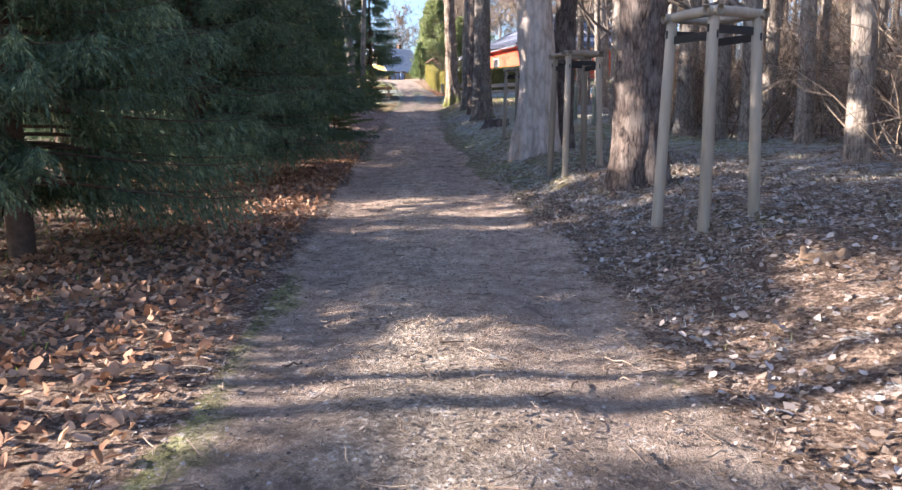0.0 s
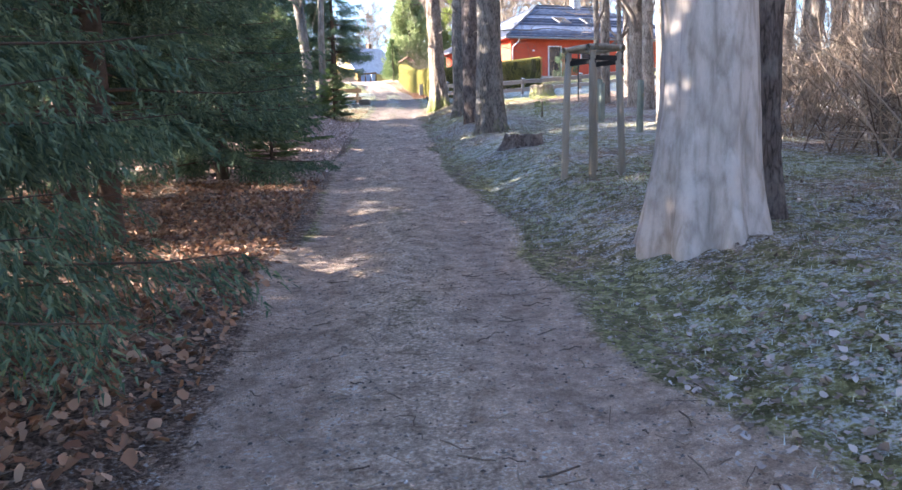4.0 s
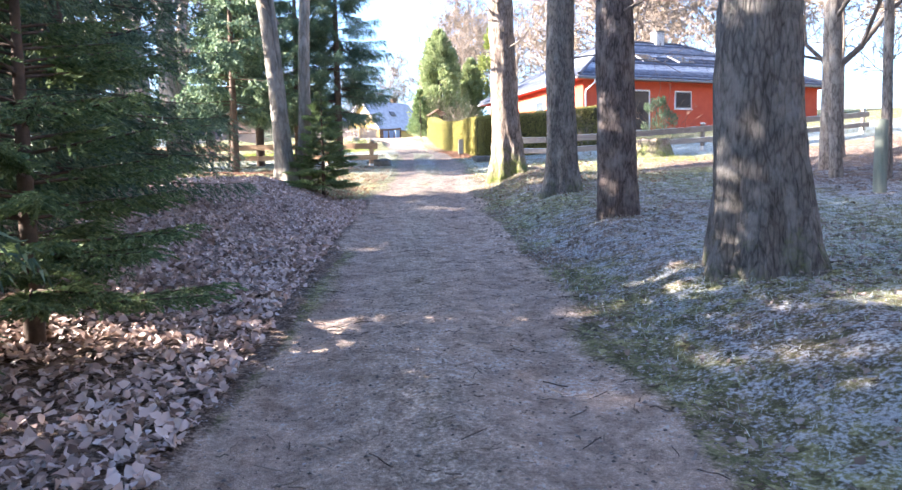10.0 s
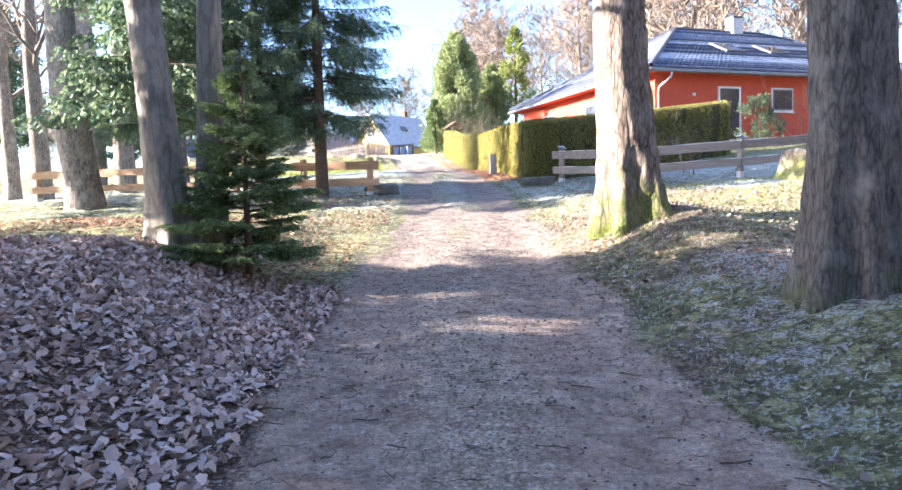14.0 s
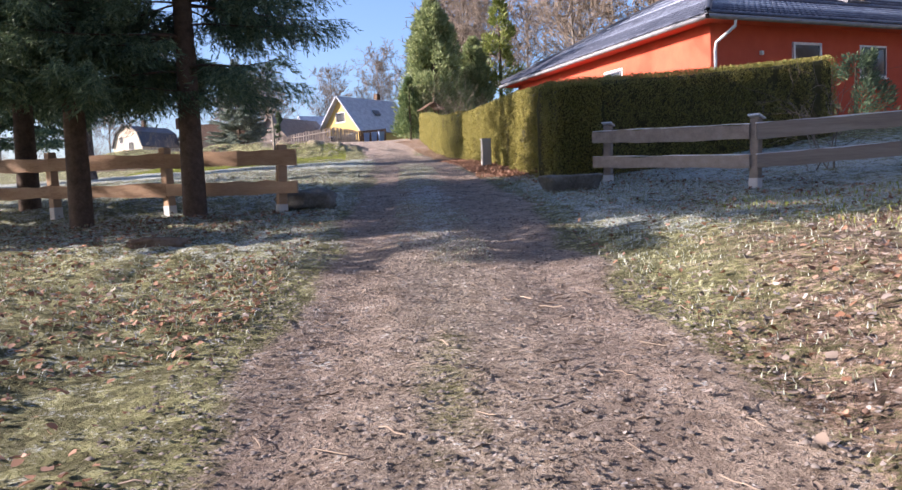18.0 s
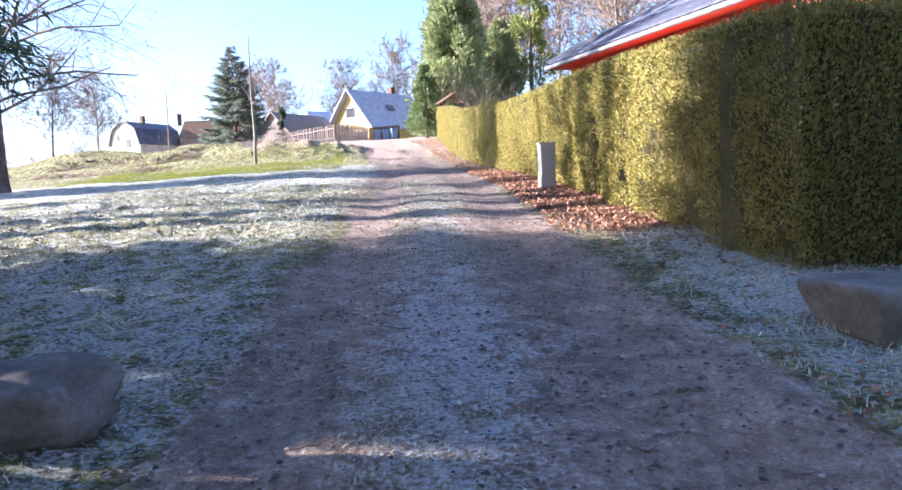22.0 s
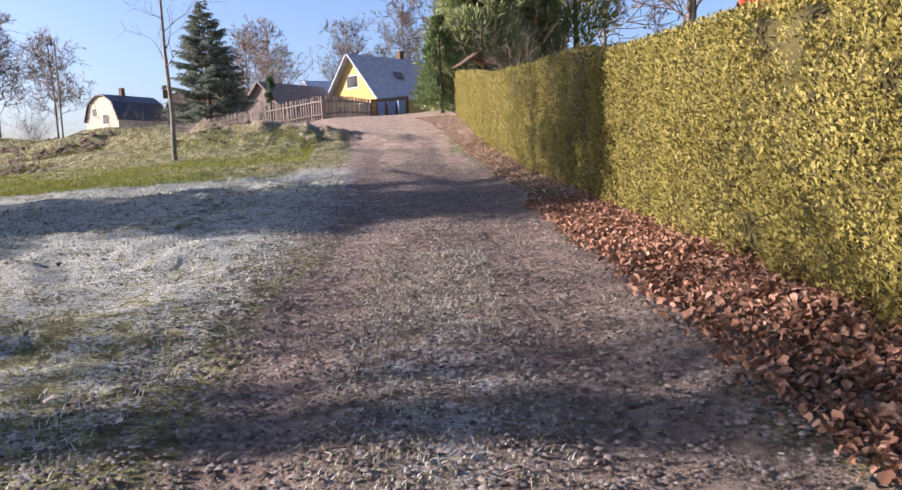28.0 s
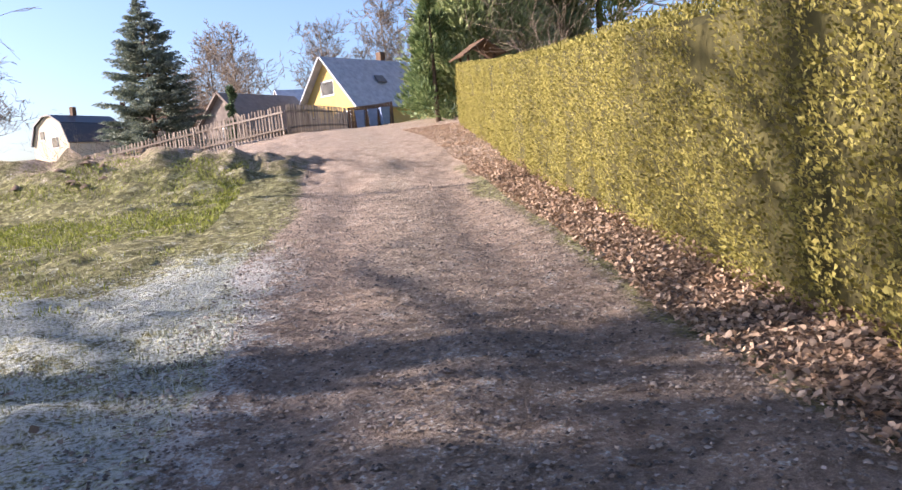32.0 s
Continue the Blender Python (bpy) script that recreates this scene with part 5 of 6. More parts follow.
def hedge(path, h, depth, label, seed, per=330, side=1, ends=(True, True)):
    """A clipped hedge: a bumpy core, coloured dark for inner shade, with small leafy sprays all over its faces."""
    g = np.random.default_rng(seed)
    t = thing("hedge", 0, 0, 0, label, "hedge")
    P = np.array(path, float)
    seg = np.r_[0, np.cumsum(np.linalg.norm(np.diff(P, axis=0), axis=1))]
    total = seg[-1]
    at_ = lambda u: np.stack([np.interp(u, seg, P[:, 0]), np.interp(u, seg, P[:, 1])], -1)

    def normal(u):
        d = at_(np.asarray(u) + 0.05) - at_(np.asarray(u) - 0.05)
        d /= np.linalg.norm(d, axis=-1, keepdims=True) + 1e-9
        return np.stack([-d[..., 1], d[..., 0]], -1) * side

    n = max(8, int(total / 0.2))
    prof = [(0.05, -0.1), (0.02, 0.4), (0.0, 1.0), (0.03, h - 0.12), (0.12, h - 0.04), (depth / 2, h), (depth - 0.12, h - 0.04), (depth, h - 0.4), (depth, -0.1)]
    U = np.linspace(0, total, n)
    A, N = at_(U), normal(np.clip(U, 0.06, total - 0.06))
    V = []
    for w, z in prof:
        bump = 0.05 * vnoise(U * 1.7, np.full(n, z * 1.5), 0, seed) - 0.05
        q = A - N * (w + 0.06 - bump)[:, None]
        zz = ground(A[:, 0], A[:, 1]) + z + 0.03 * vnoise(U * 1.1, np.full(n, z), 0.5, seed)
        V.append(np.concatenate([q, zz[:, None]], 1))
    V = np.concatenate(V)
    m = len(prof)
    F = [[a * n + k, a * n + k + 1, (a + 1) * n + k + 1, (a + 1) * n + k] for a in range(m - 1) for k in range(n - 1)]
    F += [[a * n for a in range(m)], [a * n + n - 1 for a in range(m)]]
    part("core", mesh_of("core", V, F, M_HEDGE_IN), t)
    # sprays
    def sprays(count, u, w, z, nx, ny, nz):
        q = at_(u) - normal(np.clip(u, 0.06, total - 0.06)) * w[:, None]
        zz = ground(at_(u)[:, 0], at_(u)[:, 1]) + z
        c = np.concatenate([q, zz[:, None]], 1)
        nn = np.stack([nx, ny, nz], -1)
        up = np.stack([g.normal(0, 0.35, count), g.normal(0, 0.35, count), np.ones(count)], -1)
        d = nn * g.uniform(0.2, 0.9, (count, 1)) + up * g.uniform(0.3, 1.0, (count, 1)) + g.normal(0, 0.3, (count, 3))
        d /= np.linalg.norm(d, axis=1, keepdims=True)
        s = np.cross(d, nn + g.normal(0, 0.35, (count, 3)))
        s /= np.linalg.norm(s, axis=1, keepdims=True)
        L = g.uniform(0.016, 0.05, (count, 1))
        W = L * g.uniform(0.16, 0.32, (count, 1))
        k1 = np.cross(d, s) * L * 0.2
        return np.stack([c, c + d * L * 0.55 + s * W + k1, c + d * L, c + d * L * 0.55 - s * W + k1], 1)

    parts_ = []
    cnt = int(total * h * per)
    u, z = g.uniform(0, total, cnt), g.uniform(0.02, h, cnt)
    gap = (vnoise(u * 2.2, z * 0.6, 0, seed + 3) > -0.75) & (vnoise(u * 8, z * 5.5, 0, seed + 4) > -0.62)
    u, z = u[gap], z[gap]
    N = normal(np.clip(u, 0.06, total - 0.06))
    wv = 0.03 + 0.05 * vnoise(u * 1.7, z * 1.5, 0, seed) + 0.05 * vnoise(u * 3.1, z * 0.35, 0, seed + 5) + 0.03 * vnoise(u * 10, z * 8, 0, seed + 6) + g.uniform(-0.05, 0.05, len(u))
    parts_.append(sprays(len(u), u, -wv + 0.03, z, N[:, 0], N[:, 1], np.zeros(len(u))))
    cnt = int(total * depth * per * 0.7)
    u, w = g.uniform(0, total, cnt), g.uniform(0, depth, cnt)
    parts_.append(sprays(cnt, u, w, h + g.uniform(-0.05, 0.05, cnt), np.zeros(cnt), np.zeros(cnt), np.ones(cnt)))
    d0 = at_(np.array([0.1]))[0] - at_(np.array([0.0]))[0]
    d0 /= np.linalg.norm(d0)
    for e, uu, sg in ((0, 0.0, -1), (1, total, 1)):
        if ends[e]:
            cnt = int(depth * h * per * 1.3)
            w, z = g.uniform(0, depth, cnt), g.uniform(0.02, h, cnt)
            u = np.full(cnt, uu) + sg * g.uniform(-0.03, 0.04, cnt)
            Q = sprays(cnt, np.clip(u, 0, total), w, z, np.full(cnt, sg * d0[0]), np.full(cnt, sg * d0[1]), np.zeros(cnt))
            parts_.append(Q + np.array([sg * d0[0], sg * d0[1], 0.0]) * g.uniform(0.0, 0.09, (cnt, 1, 1)))
    V = np.concatenate(parts_)
    F = np.arange(len(V) * 4).reshape(-1, 4)
    part("foliage", mesh_of("foliage", V.reshape(-1, 3), F, M_HEDGE), t, "clipped yellow-green foliage")
    return t


hedge(HEDGE, 1.78, 0.9, "tall clipped yellow-green hedge along the lane", 91, 4300, 1, (True, True))
hedge(HEDGE_FAR, 1.95, 0.9, "tall clipped yellow-green hedge further up the lane", 92, 2100, 1)
hedge(HEDGE_END, 1.85, 0.8, "clipped green hedge standing in shade beside a red house", 93, 2600, -1, (False, True))


# ---- grey cable cabinet ----
def cabinet(x, y, rz):
    t = thing("cable_cabinet", x, y, gz(x, y) - 0.02, "pale grey streaked cable cabinet standing against the hedge", "cabinet", rz=rz)
    b = part("body", box("body", -0.125, 0.125, -0.13, 0.13, 0, 0.76, M_CABINET, 0.006), t)
    part("door", box("door", -0.112, 0.112, -0.008, 0.008, 0.06, 0.73, M_CABINET, 0.003), t, "flush cabinet door", pose(0, -0.137, 0))
    part("lid", box("lid", -0.14, 0.14, -0.145, 0.145, 0.76, 0.79, M_CABINET, 0.008), t, "projecting grey lid")
    part("handle", box("handle", -0.02, 0.0, -0.02, 0.02, 0.40, 0.47, M_CABINET, 0.004), t, "small lock handle", pose(-0.125, -0.06, 0))
    for k, (yy, w, z0, z1) in enumerate(((-0.05, 0.018, 0.40, 0.74), (0.03, 0.012, 0.28, 0.74), (0.07, 0.03, 0.55, 0.75))):
        part("stain", mesh_of("stain", [(-0.1275, yy - w, z1), (-0.1275, yy + w, z1), (-0.1275, yy + w * 0.2, z0)], [[0, 1, 2]], M_CAB_STAIN), t, "dark run of dirt")


cabinet(0.33, 51.15, 4)


# ---- red house ----
def tile_roof(parent, corners, mat, row=0.34, wave=0.22, lift=0.03):
    """Tile rows over a flat roof face: corners bottom-left, bottom-right, top-right, top-left; each row is one part."""
    a, b, c, d = (np.array(p, float) for p in corners)
    up = np.linalg.norm((d + c) / 2 - (a + b) / 2)
    rows_ = max(2, int(up / row))
    nrm = np.cross(b - a, d - a)
    nrm /= np.linalg.norm(nrm)
    for r in range(rows_):
        f0, f1 = r / rows_, (r + 1.12) / rows_
        p0, q0 = a + (d - a) * f0, b + (c - b) * f0
        p1, q1 = a + (d - a) * min(f1, 1), b + (c - b) * min(f1, 1)
        n = max(2, int(np.linalg.norm(q0 - p0) / (wave / 4)))
        u = np.linspace(0, 1, n)[:, None]
        dist = u * np.linalg.norm(q0 - p0)
        w = 0.028 * np.abs(np.sin(np.pi * dist / wave)) ** 0.7
        lo, hi = p0 + (q0 - p0) * u + nrm * (lift + 0.022 + w), p1 + (q1 - p1) * u + nrm * (lift - 0.004 + w * 0.8)
        edge = p0 + (q0 - p0) * u + nrm * (lift - 0.005 + w * 0)
        V = np.concatenate([edge, lo, hi])
        k = np.arange(n - 1)
        F = np.concatenate([np.stack([k, k + 1, n + k + 1, n + k], -1), np.stack([n + k, n + k + 1, 2 * n + k + 1, 2 * n + k], -1)])
        part("tile_course", mesh_of("tile_course", V, F, mat), parent)


def window(parent, x, z0, w, h, face, label="white-framed window with dark glass", deep=0.06, bars=True):
    """face maps (along, out, up) of a wall into its house."""
    wd = part("window", box("window_surround", -w / 2 - 0.07, w / 2 + 0.07, -0.02, 0.03, -0.07, h + 0.07, M_WHITE, 0.006), parent, label, face @ pose(x, 0, z0))
    part("glass", box("glass", -w / 2, w / 2, -0.035, -0.025, 0, h, M_GLASS), wd)
    for nm, b in (("sash_side", (-w / 2, -w / 2 + 0.05, 0, h)), ("sash_side", (w / 2 - 0.05, w / 2, 0, h)), ("sash_rail", (-w / 2 + 0.05, w / 2 - 0.05, 0, 0.05)), ("sash_rail", (-w / 2 + 0.05, w / 2 - 0.05, h - 0.05, h))):
        part(nm, box(nm, b[0], b[1], -0.055, -0.036, b[2], b[3], M_SOFFIT, 0.004), wd)
    part("sill", box("sill", -w / 2 - 0.1, w / 2 + 0.1, -0.09, 0.0, -0.11, -0.072, M_WHITE, 0.004), wd)


def red_house(x, y, z, rz):
    """Origin at the near corner; +x along the shaded front, +y along the sunny side."""
    t = thing("red_house", x, y, z, "single-storey red rendered house with a frosted dark tile hip roof", "house", rz=rz)
    Lx, Ly, H = 16.0, 12.0, 2.72
    front, sunny = Matrix.Identity(4), pose(0, 0, 0, 0, 0, -90) @ Matrix.Identity(4)
    part("plinth", box("plinth", -0.02, Lx + 0.02, -0.02, Ly + 0.02, -1.0, 0.28, M_PLINTH), t, "pale plinth")
    part("wall", box("wall", 0, Lx, 0, Ly, 0.28, H + 0.2, M_RED), t, "red rendered walls")
    o = 0.55
    rz_ = H + 0.12
    part("eaves_board", box("eaves_board", -o, Lx + o, -o, Ly + o, rz_, rz_ + 0.12, M_RED, 0.01), t, "red painted eaves")
    for nm, q in (("fascia", (-o - 0.022, Lx + o, -o - 0.022, -o - 0.002)), ("fascia", (-o - 0.022, -o - 0.002, -o - 0.0, Ly + o))):
        part(nm, box(nm, *q, rz_ + 0.01, rz_ + 0.11, M_PLINTH), t, "pale fascia board")
    hr = 3.2
    a, b, c, d = (-o, -o, rz_ + 0.12), (Lx + o, -o, rz_ + 0.12), (Lx + o, Ly + o, rz_ + 0.12), (-o, Ly + o, rz_ + 0.12)
    m = 6.0
    e, f = (-o + m, (Ly) / 2, rz_ + 0.12 + hr), (Lx + o - m, (Ly) / 2, rz_ + 0.12 + hr)
    part("roof_deck", mesh_of("roof_deck", [a, b, c, d, e, f], [[0, 1, 5, 4], [1, 2, 5], [2, 3, 4, 5], [3, 0, 4], [0, 3, 2, 1]], M_TILE), t, "dark roof")
    tile_roof(t, (a, b, f, e), M_TILE_FROST)
    tile_roof(t, (d, a, e, e), M_TILE_FROST)
    for p, q in ((a, e), (d, e), (b, f), (e, f)):
        P = np.linspace(p, q, 12) + (0, 0, 0.07)
        part("ridge", mesh_of("ridge", *tube(P, np.full(12, 0.09), 8), M_TILE, True), t, "rounded ridge tiles")
    for p, q in (((-o - 0.06, -o - 0.07, rz_ + 0.02), (Lx + o, -o - 0.07, rz_ + 0.02)), ((-o - 0.07, -o - 0.06, rz_ + 0.02), (-o - 0.07, Ly + o, rz_ + 0.02))):
        part("gutter", mesh_of("gutter", *tube(np.linspace(p, q, 8), np.full(8, 0.07), 10), M_GUTTER, True), t, "zinc gutter")
    P = [(0.35, -o - 0.06, rz_ - 0.02), (0.34, -o - 0.05, rz_ - 0.2), (0.12, -0.1, rz_ - 0.55), (0.10, -0.08, rz_ - 0.8), (0.10, -0.08, 0.3)]
    part("downpipe", mesh_of("downpipe", *tube(P, np.full(5, 0.045), 10), M_WHITE, True), t, "white downpipe")
    window(t, 6.3, 1.5, 1.0, 0.85, front), window(t, 9.75, 1.05, 0.95, 1.25, front), window(t, 13.9, 1.3, 0.95, 1.05, front)
    dr = part("door", box("door", -0.48, 0.48, -0.03, 0.03, 0.0, 2.05, M_GLASS, 0.006), t, "glazed garden door in a white surround", pose(3.55, -0.02, 0.28))
    for nm, q in (("jamb", (-0.56, -0.48, 0, 2.13)), ("jamb", (0.48, 0.56, 0, 2.13)), ("lintel", (-0.48, 0.48, 2.05, 2.13))):
        part(nm, box(nm, q[0], q[1], -0.05, 0.04, q[2], q[3], M_WHITE, 0.005), dr)
    window(t, -4.8, 1.3, 0.95, 0.95, pose(0, 0, 0, 0, 0, -90)), window(t, -9.0, 1.3, 0.95, 0.95, pose(0, 0, 0, 0, 0, -90))
    part("wall_lamp", box("wall_lamp", 1.75, 1.87, -0.08, 0.0, 2.0, 2.12, M_WHITE, 0.01), t, "small square wall lamp")
    s = (np.array(a) * 0.35 + np.array(b) * 0.25 + np.array(e) * 0.4)
    for k, u in enumerate((0.30, 0.52)):
        p = np.array(e) * 0.5 + np.array(f) * 0.0 + (np.array(a) * (1 - u) + np.array(b) * u) * 0.5 + (u * (f[0] - e[0]) * 0.5, 0, 0)
        ang = math.degrees(math.atan2(hr, Ly / 2 + o))
        sk = part("skylight", box("skylight", -0.55, 0.55, -0.65, 0.65, 0.06, 0.14, M_SOFFIT, 0.01), t, "roof window with pale glass", pose(p[0], p[1], p[2], ang))
        part("glass", box("glass", -0.47, 0.47, -0.56, 0.56, 0.142, 0.15, M_GLASS), sk)
    ch = part("chimney", box("chimney", -0.3, 0.3, -0.3, 0.3, -0.5, 0.85, M_PLINTH, 0.01), t, "pale chimney", pose(9.0, Ly / 2, rz_ + hr))
    part("chimney_cap", box("chimney_cap", -0.36, 0.36, -0.36, 0.36, 0.85, 0.92, M_SOFFIT, 0.01), ch)
    return t


HX, HY, HZ, HR = 6.75, 51.2, 5.0, 20
red_house(HX, HY, HZ, HR)


# ---- houses up the hill ----
def gable_house(x, y, z, rz, w, d, wall, rise, label, walls, roof, over=0.5, gambrel=False):
    """Origin at the gable's middle foot; the gable faces -y."""
    t = thing("house", x, y, z, label, "house", rz=rz)
    h = w / 2
    prof = [(-h, 0), (h, 0), (h, wall), (0, wall + rise), (-h, wall)]
    if gambrel:
        prof = [(-h, 0), (h, 0), (h, wall), (h * 0.72, wall + rise * 0.68), (h * 0.2, wall + rise), (-h * 0.2, wall + rise), (-h * 0.72, wall + rise * 0.68), (-h, wall)]
    n = len(prof)
    V = [(px, 0, pz - (1.5 if pz == 0 else 0)) for px, pz in prof] + [(px, d, pz - (1.5 if pz == 0 else 0)) for px, pz in prof]
    F = [list(range(n)), list(range(2 * n - 1, n - 1, -1))] + [[k, n + k, n + (k + 1) % n, (k + 1) % n] for k in range(n)]
    part("wall", mesh_of("wall", V, F, walls), t)
    ridge = prof[2:]
    for k in range(len(ridge) - 1):
        (ax, az), (bx, bz) = ridge[k], ridge[k + 1]
        dx, dz = bx - ax, bz - az
        l = math.hypot(dx, dz)
        ux, uz = dx / l, dz / l
        ea = over * 0.7 if k == 0 else 0.0
        eb = over * 0.7 if k == len(ridge) - 2 else 0.0
        nx, nz = uz, -ux
        if nz < 0:
            nx, nz = -nx, -nz
        q = [(ax - ux * ea, az - uz * ea), (bx + ux * eb, bz + uz * eb)]
        V = []
        for th in (0.02, 0.16):
            for yy in (-over, d + over):
                for qx, qz in q:
                    V.append((qx + nx * th, yy, qz + nz * th))
        F = [[0, 1, 3, 2], [4, 6, 7, 5], [0, 2, 6, 4], [1, 5, 7, 3], [0, 4, 5, 1], [2, 3, 7, 6]]
        part("roof", mesh_of("roof", V, F, roof), t, "frosted roof slope")
    return t


yh = gable_house(-12.2, 122, 8.8, -40, 7.0, 9.0, 2.6, 4.1, "yellow gabled house with a frosted grey roof", M_YELLOW, M_ROOF_FROST, 0.7)
fw = Matrix.Identity(4)
window(yh, -0.1, 3.7, 1.5, 1.1, fw, "wide upper gable window"), window(yh, -1.8, 0.8, 0.9, 1.2, fw), window(yh, 1.6, 0.6, 1.6, 1.5, fw, "pale glazed veranda window")
part("skylight", box("skylight", -0.4, 0.4, -0.5, 0.5, 0.1, 0.24, M_SOFFIT, 0.01), yh, "small roof window", pose(1.9, 4.2, 4.75, 0, 49.5, 0))
part("chimney", box("chimney", -0.3, 0.3, -0.3, 0.3, -0.8, 0.9, M_WOODDARK, 0.01), yh, "dark chimney", pose(-0.3, 6.8, 6.7))
gh = gable_house(-20.0, 118, 8.0, -30, 6.5, 8.0, 1.8, 3.1, "brown-grey gabled house with a steep roof", M_GREYWALL, M_GREYWALL, 0.4)
window(gh, 0.4, 1.2, 1.0, 1.0, fw)
gable_house(-19.5, 136, 8.9, -60, 8.0, 10.0, 2.3, 3.6, "far house with a frosted roof", M_GREYWALL, M_ROOF_FROST, 0.4)
lh = gable_house(-46, 141, 9.6, -24, 5.6, 7.5, 2.4, 2.9, "cream house with a curved mansard roof", M_CREAM, M_TILE, 0.25, True)
window(lh, -1.2, 2.9, 0.6, 0.9, fw), window(lh, 0.7, 1.9, 0.9, 1.1, fw)
part("chimney", box("chimney", -0.25, 0.25, -0.25, 0.25, -0.8, 0.8, M_WOODDARK, 0.01), lh, "dark chimney", pose(0.4, 3, 5.6))
lh2 = gable_house(-40.5, 150, 10.0, -85, 7, 14, 3.0, 2.6, "long low house with a brown roof", M_GREYWALL, M_WOODDARK, 0.3)
part("chimney", box("chimney", -0.25, 0.25, -0.25, 0.25, -0.8, 0.9, M_WOODDARK, 0.01), lh2, "dark chimney", pose(0.0, -1, 5.9))


# ---- picket fence, bins ----
def picket_fence(a, b, h, label, seed, gap=0.145):
    t = thing("picket_fence", 0, 0, 0, label, "fence")
    g = np.random.default_rng(seed)
    a, b = np.array(a, float), np.array(b, float)
    L = np.linalg.norm(b - a)
    d = (b - a) / L
    ang = math.degrees(math.atan2(d[1], d[0]))
    bm = bmesh.new()
    box_bm(bm, -0.035, 0.035, -0.012, 0.012, 0, h, 0)
    me = bm_mesh("picket", bm, M_PICKET)
    for k in range(min(290, int(L / gap))):
        p = a + d * (k + 0.5) * gap
        part("picket", me, t, at=pose(p[0], p[1], gz(*p) + 0.06 + g.normal(0, 0.015), g.normal(0, 1.2), g.normal(0, 1.2), ang))
    s = np.array([-d[1], d[0]]) * 0.035
    n = max(2, int(L / 3))
    for k in range(n):
        p, q = a + (b - a) * k / n + s, a + (b - a) * (k + 1) / n + s
        for zz in (0.3, h - 0.25):
            board("rail", (*p, gz(*p) + zz), (*q, gz(*q) + zz), 0.08, 0.035, M_PICKET, t, 0.004, seed + k)


picket_fence((-9.4, 91.5), (-19.5, 94.5), 1.25, "long weathered picket fence up the slope", 101, 0.16)
picket_fence((-9.35, 91.65), (-8.4, 104), 1.25, "weathered picket fence beside a yard", 102, 0.16)
wf = thing("board_fence", 0, 0, 0, "dark brown close-boarded fence", "fence")
for k in range(16):
    x = -8.3 + k * 0.17
    part("plank", box("plank", -0.08, 0.08, -0.015, 0.015, 0, 1.35, M_WOODDARK, 0.004), wf, at=pose(x, 104.2, gz(x, 104.2) - 0.02))
for k, (x, y) in enumerate(((-7.5, 103.0), (-6.8, 103.2), (-6.1, 103.0))):
    b = thing("wheelie_bin", x, y, gz(x, y), "blue plastic wheeled bin standing by a fence", "bin", "bins", 10 * k)
    bm = bmesh.new()
    vs = box_bm(bm, -0.26, 0.26, -0.3, 0.3, 0.06, 0.95, 0.02)
    for v in bm.verts:
        if v.co.z < 0.5:
            v.co.x *= 0.82
            v.co.y *= 0.82
    part("body", bm_mesh("body", bm, M_BLUE), b)
    part("lid", box("lid", -0.29, 0.29, -0.34, 0.33, 0.955, 1.03, M_BLUE, 0.02), b, "pale frosted lid")
    for sx in (-0.22, 0.22):
        part("wheel", mesh_of("wheel", *tube([(sx - 0.03, 0.26, 0.09), (sx + 0.03, 0.26, 0.09)], [0.09, 0.09], 14), M_STRAP, True), b)


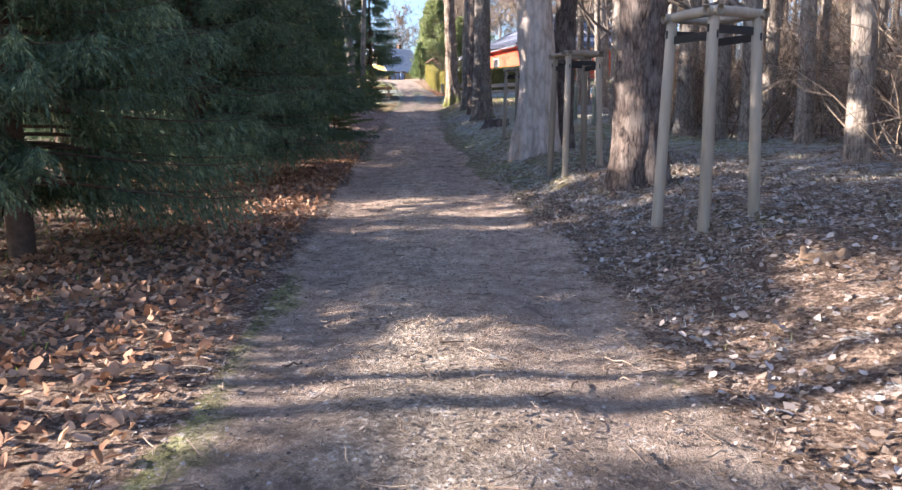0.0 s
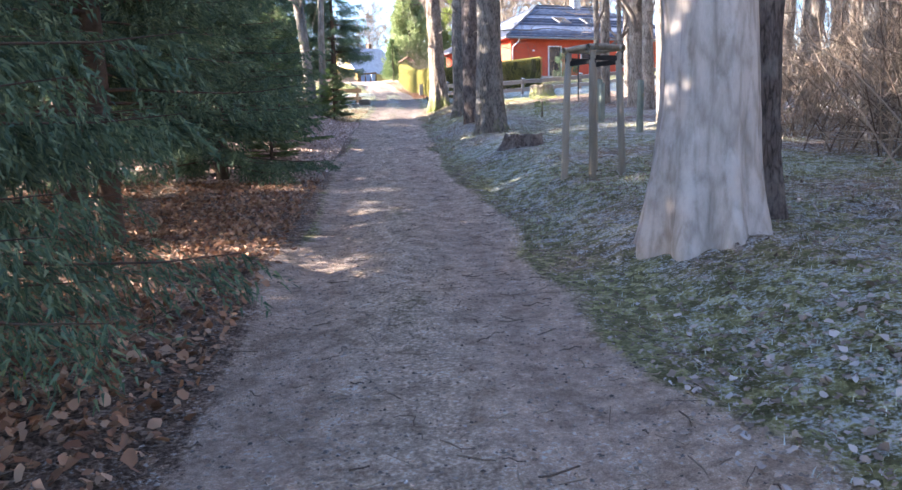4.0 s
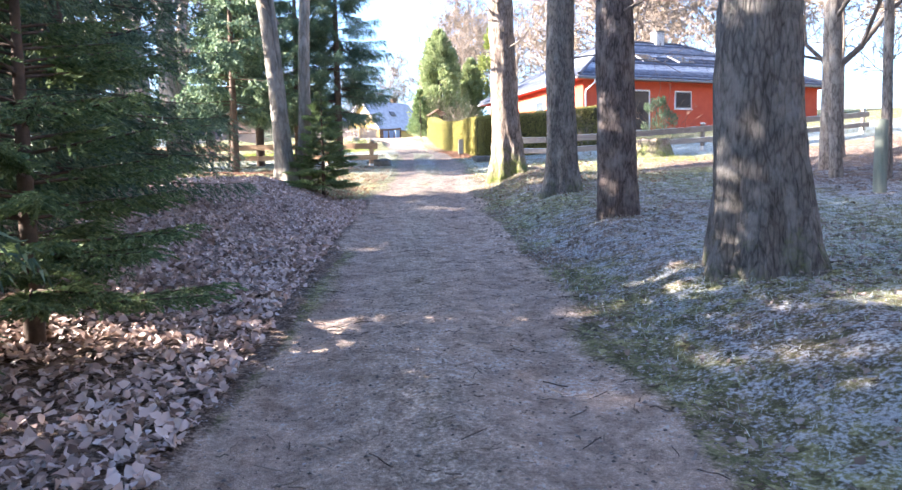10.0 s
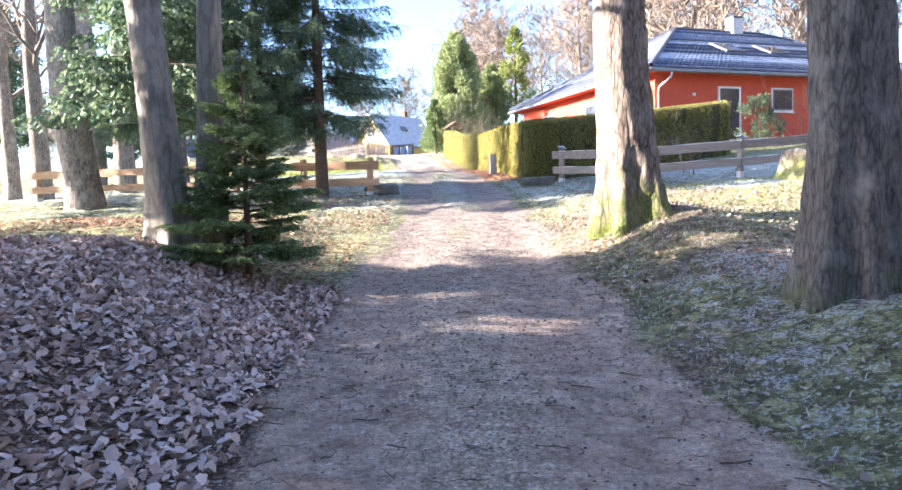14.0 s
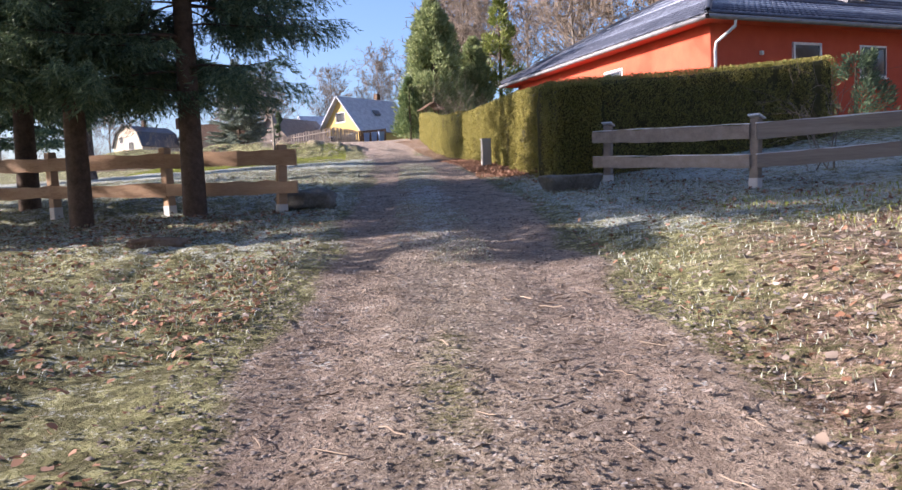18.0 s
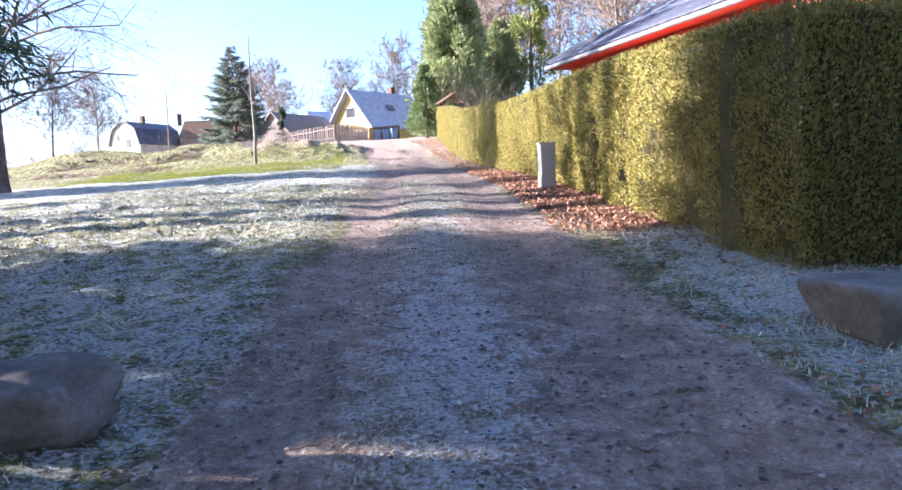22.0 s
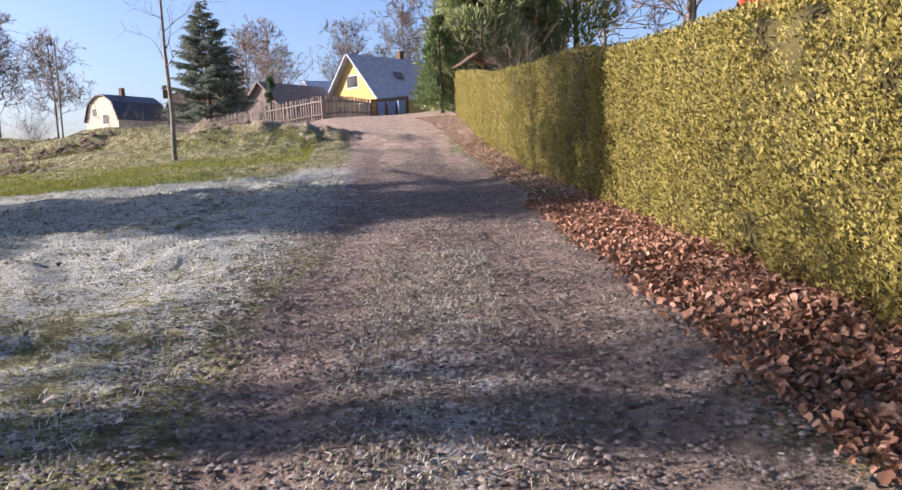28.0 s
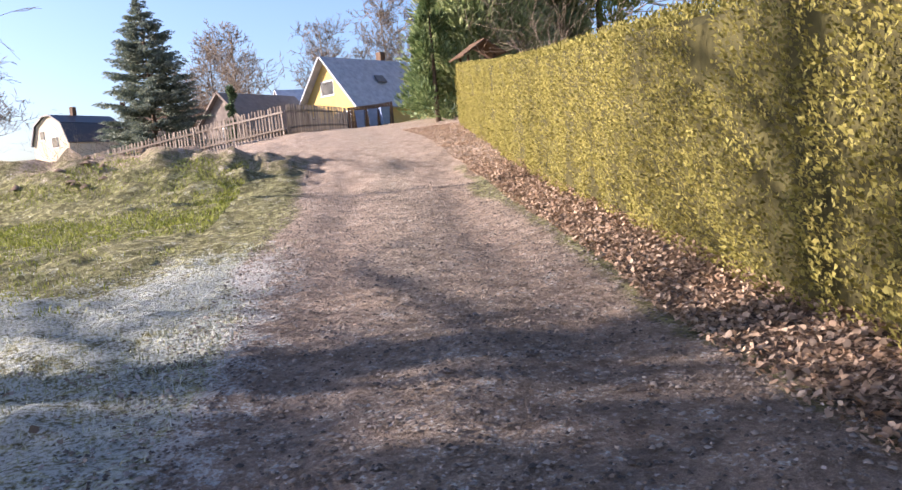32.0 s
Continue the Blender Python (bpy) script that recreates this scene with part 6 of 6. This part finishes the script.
# ---- bushy evergreens and far trees ----
def evergreen(x, y, h, r, seed, mat, label, count=9000, size=0.16, name="evergreen", power=0.6, z0=0.0):
    """A dense evergreen of many upright sprays on an uneven cone."""
    g = np.random.default_rng(seed)
    t = thing(name, x, y, gz(x, y), label, "tree")
    part("trunk", mesh_of("trunk", *tube([(0, 0, -0.2), (0, 0, h * 0.5), (0, 0, h * 0.95)], [0.03 * h * 0.5 + 0.03, 0.02 * h * 0.5 + 0.02, 0.01], 8), M_SPRUCE_WOOD, True), t)
    clumps = max(24, count // 190)
    f = g.random(clumps) ** 0.85
    a = g.uniform(0, 6.28, clumps)
    rc = r * (1 - f) ** power * g.uniform(0.4, 1.25, clumps)
    C = np.stack([rc * np.cos(a), rc * np.sin(a), z0 + (h - z0) * f], -1)
    R = np.clip(r * 0.36 * (1.1 - 0.8 * f), 0.12, None) * g.uniform(0.6, 1.3, clumps)
    k = g.integers(0, clumps, count)
    o = g.normal(0, 1, (count, 3))
    o /= np.linalg.norm(o, axis=1, keepdims=True)
    c = C[k] + o * (R[k] * g.random(count) ** 0.4)[:, None] * (1, 1, 1.5)
    c[:, 2] = np.clip(c[:, 2], 0.02, None)
    out = np.stack([c[:, 0], c[:, 1], 0 * c[:, 2]], -1)
    out /= np.linalg.norm(out, axis=1, keepdims=True) + 1e-6
    d = out * 0.5 + o * 0.5 + np.array([0, 0, 0.6]) + g.normal(0, 0.3, (count, 3))
    d /= np.linalg.norm(d, axis=1, keepdims=True)
    s = np.cross(d, g.normal(0, 1, (count, 3)))
    s /= np.linalg.norm(s, axis=1, keepdims=True)
    L = size * g.uniform(0.5, 1.3, (count, 1))
    V = np.stack([c, c + d * L * 0.4 + s * L * 0.13, c + d * L, c + d * L * 0.4 - s * L * 0.13], 1)
    part("crown", mesh_of("crown", V.reshape(-1, 3), np.arange(count * 4).reshape(-1, 4), mat), t)
    return t


evergreen(-0.8, 91, 10.5, 2.3, 111, M_PINE, "tall broad sunlit green pine beside the lane", 52000, 0.36, power=0.45)
evergreen(2.6, 94, 7.5, 1.4, 112, M_PINE, "tall dark pine behind the hedge", 36000, 0.36, power=0.5, z0=1.0)
evergreen(-2.8, 88.6, 4.6, 1.1, 113, M_SPRUCE_YOUNG, "dense green shrub at the end of the hedge", 9000, 0.24)
evergreen(5.0, 95, 11, 2.0, 114, M_ARBOR, "thin tall evergreen behind the hedge", 5000, 0.4, power=0.8, z0=2.5)
evergreen(-18.6, 116, 4.2, 0.36, 116, M_SPRUCE, "narrow dark columnar cypress in a garden", 6000, 0.22, power=0.35)
evergreen(10.3, 50.2, 1.9, 0.95, 117, M_SPRUCE, "dark green rhododendron bush beside a house", 3500, 0.13, "shrub", 0.35)
evergreen(4.4, 23.6, 0.1 + 0.5, 0.3, 118, M_ARBOR, "small mossy tuft in the grass", 300, 0.09, "shrub", 0.4)

hut = thing("shelter", -1.2, 86.5, gz(-1.2, 86.5), "small wooden shelter with a red-brown roof by the hedge", "hut", rz=20)
for sx in (-0.5, 0.5):
    for sy in (-0.4, 0.4):
        part("post", box("post", sx - 0.04, sx + 0.04, sy - 0.04, sy + 0.04, -0.1, 2.15, M_WOODDARK, 0.005), hut)
for sg in (-1, 1):
    part("roof_slope", box("roof_slope", 0, 0.95, -0.75, 0.75, 0, 0.05, M_WOODDARK, 0.005), hut, "red-brown board roof", pose(0, 0, 2.62, 0, 32 if sg > 0 else 148, 0))

g = np.random.default_rng(120)
FAR = [(-9, 150, 15), (-17, 150, 13), (-25, 140, 12), (-30, 150, 13), (0, 125, 16), (5, 120, 15), (9, 108, 14), (13, 100, 15), (18, 96, 14), (24, 92, 14), (2, 104, 13), (30, 84, 13),
       (-48, 112, 10), (-40.5, 112, 9.5), (-38.3, 117, 8.5), (-55, 120, 11), (-62, 130, 11), (-40, 170, 12), (34, 70, 12), (28, 76, 13), (22, 70, 12), (38, 60, 12), (32, 50, 12), (26, 42, 12), (18, 78, 14), (11, 92, 13), (-70, 120, 12), (14, 70, 16), (19, 66, 15), (25, 60, 15), (24, 50, 14), (30, 44, 14), (27, 38, 13), (16, 88, 17), (3, 112, 17), (35, 55, 14)]
for k, (x, y, h) in enumerate(FAR):
    wood_tree(x, y, 0.016 * h, h, 1200 + k, M_BARK_WOOD, "tall bare tree in the distance", 14, h * 0.22, far=True, kinds=5)
for k in range(16):
    brush(g.uniform(-60, -28), g.uniform(96, 128), g.uniform(1.6, 3.2), 1.6, 1300 + k, M_LIMB_PALE, "leafless shrub along the gardens", 16, 4)
for k, (x, y) in enumerate(((-33, 132), (-31, 130), (-29.5, 128), (-35, 133))):
    brush(x, y, 3.2, 1.6, 1340 + k, M_LIMB_PALE, "pale leafless shrub beside a garden", 22, 4)
brush(0.9, 80, 3.0, 1.2, 1350, M_TWIG, "pale dry shrub rising above the hedge", 30)
brush(5.2, 42.2, 1.4, 0.3, 1351, M_TWIG, "slender pale leafless shrub in front of a fence", 7)
brush(7.7, 39.8, 2.3, 0.5, 1352, M_TWIG, "slender pale leafless shrub beside a mossy stump", 8)

thin = thing("young_tree", -9.9, 71.5, gz(-9.9, 71.5) - 0.05, "thin bare young tree on a grassy mound", "tree", "young trees")
part("trunk", mesh_of("trunk", *tube([(0, 0, -0.1), (0.05, 0, 1.4), (-0.02, 0.02, 3.2), (0.0, 0, 6.0)], [0.075, 0.06, 0.045, 0.012], 10), M_BARK_TWIN, True), thin)
part("bare_crown", limbs_mesh("bare_crown", M_LIMB, stems_up(np.random.default_rng(5), 6, 0.06, 10, 2.4, (0, 0), 1.0, (0.2, 0.35)), 6, 2, 0.7, 0.3, 3), thin)
pl = thing("pole", -15.1, 75.3, gz(-15.1, 75.3), "thin grey upright pole on the mound", "pole")
part("shaft", mesh_of("shaft", *tube([(0, 0, -0.2), (0.02, 0, 1.6), (0.03, 0, 3.2)], [0.03, 0.027, 0.02], 8), M_BARK_TWIN, True), pl)

# ---- edge of the wood: posts, mesh fence, sign post ----
for x, y, h, r in ((6.24, 23.9, 1.15, 0.10), (5.5, 19.9, 1.2, 0.09), (5.45, 19.4, 1.1, 0.09), (5.3, 15.1, 1.2, 0.08), (5.4, 12.1, 1.25, 0.09)):
    p = thing("post", x, y, gz(x, y), "old grey-green timber post at the wood's edge", "post", "posts")
    part("shaft", mesh_of("shaft", *tube([(0, 0, -0.2), (0.01, 0, h * 0.6), (0.02, 0.01, h - 0.02), (0.02, 0.01, h)], [r, r * 0.97, r * 0.9, r * 0.5], 12), M_GREENPOST, True), p)
sp = thing("sign_post", 7.2, 30.8, gz(7.2, 30.8), "thin dark metal post standing in the grass", "post")
part("shaft", mesh_of("shaft", *tube([(0, 0, -0.2), (0, 0, 1.0), (0, 0, 2.3)], [0.03, 0.03, 0.03], 10), M_METAL, True), sp)
part("plate", box("plate", -0.03, 0.03, -0.01, 0.01, 1.4, 2.3, M_METAL, 0.004), sp, "narrow dark plate", pose(0, -0.035, 0))
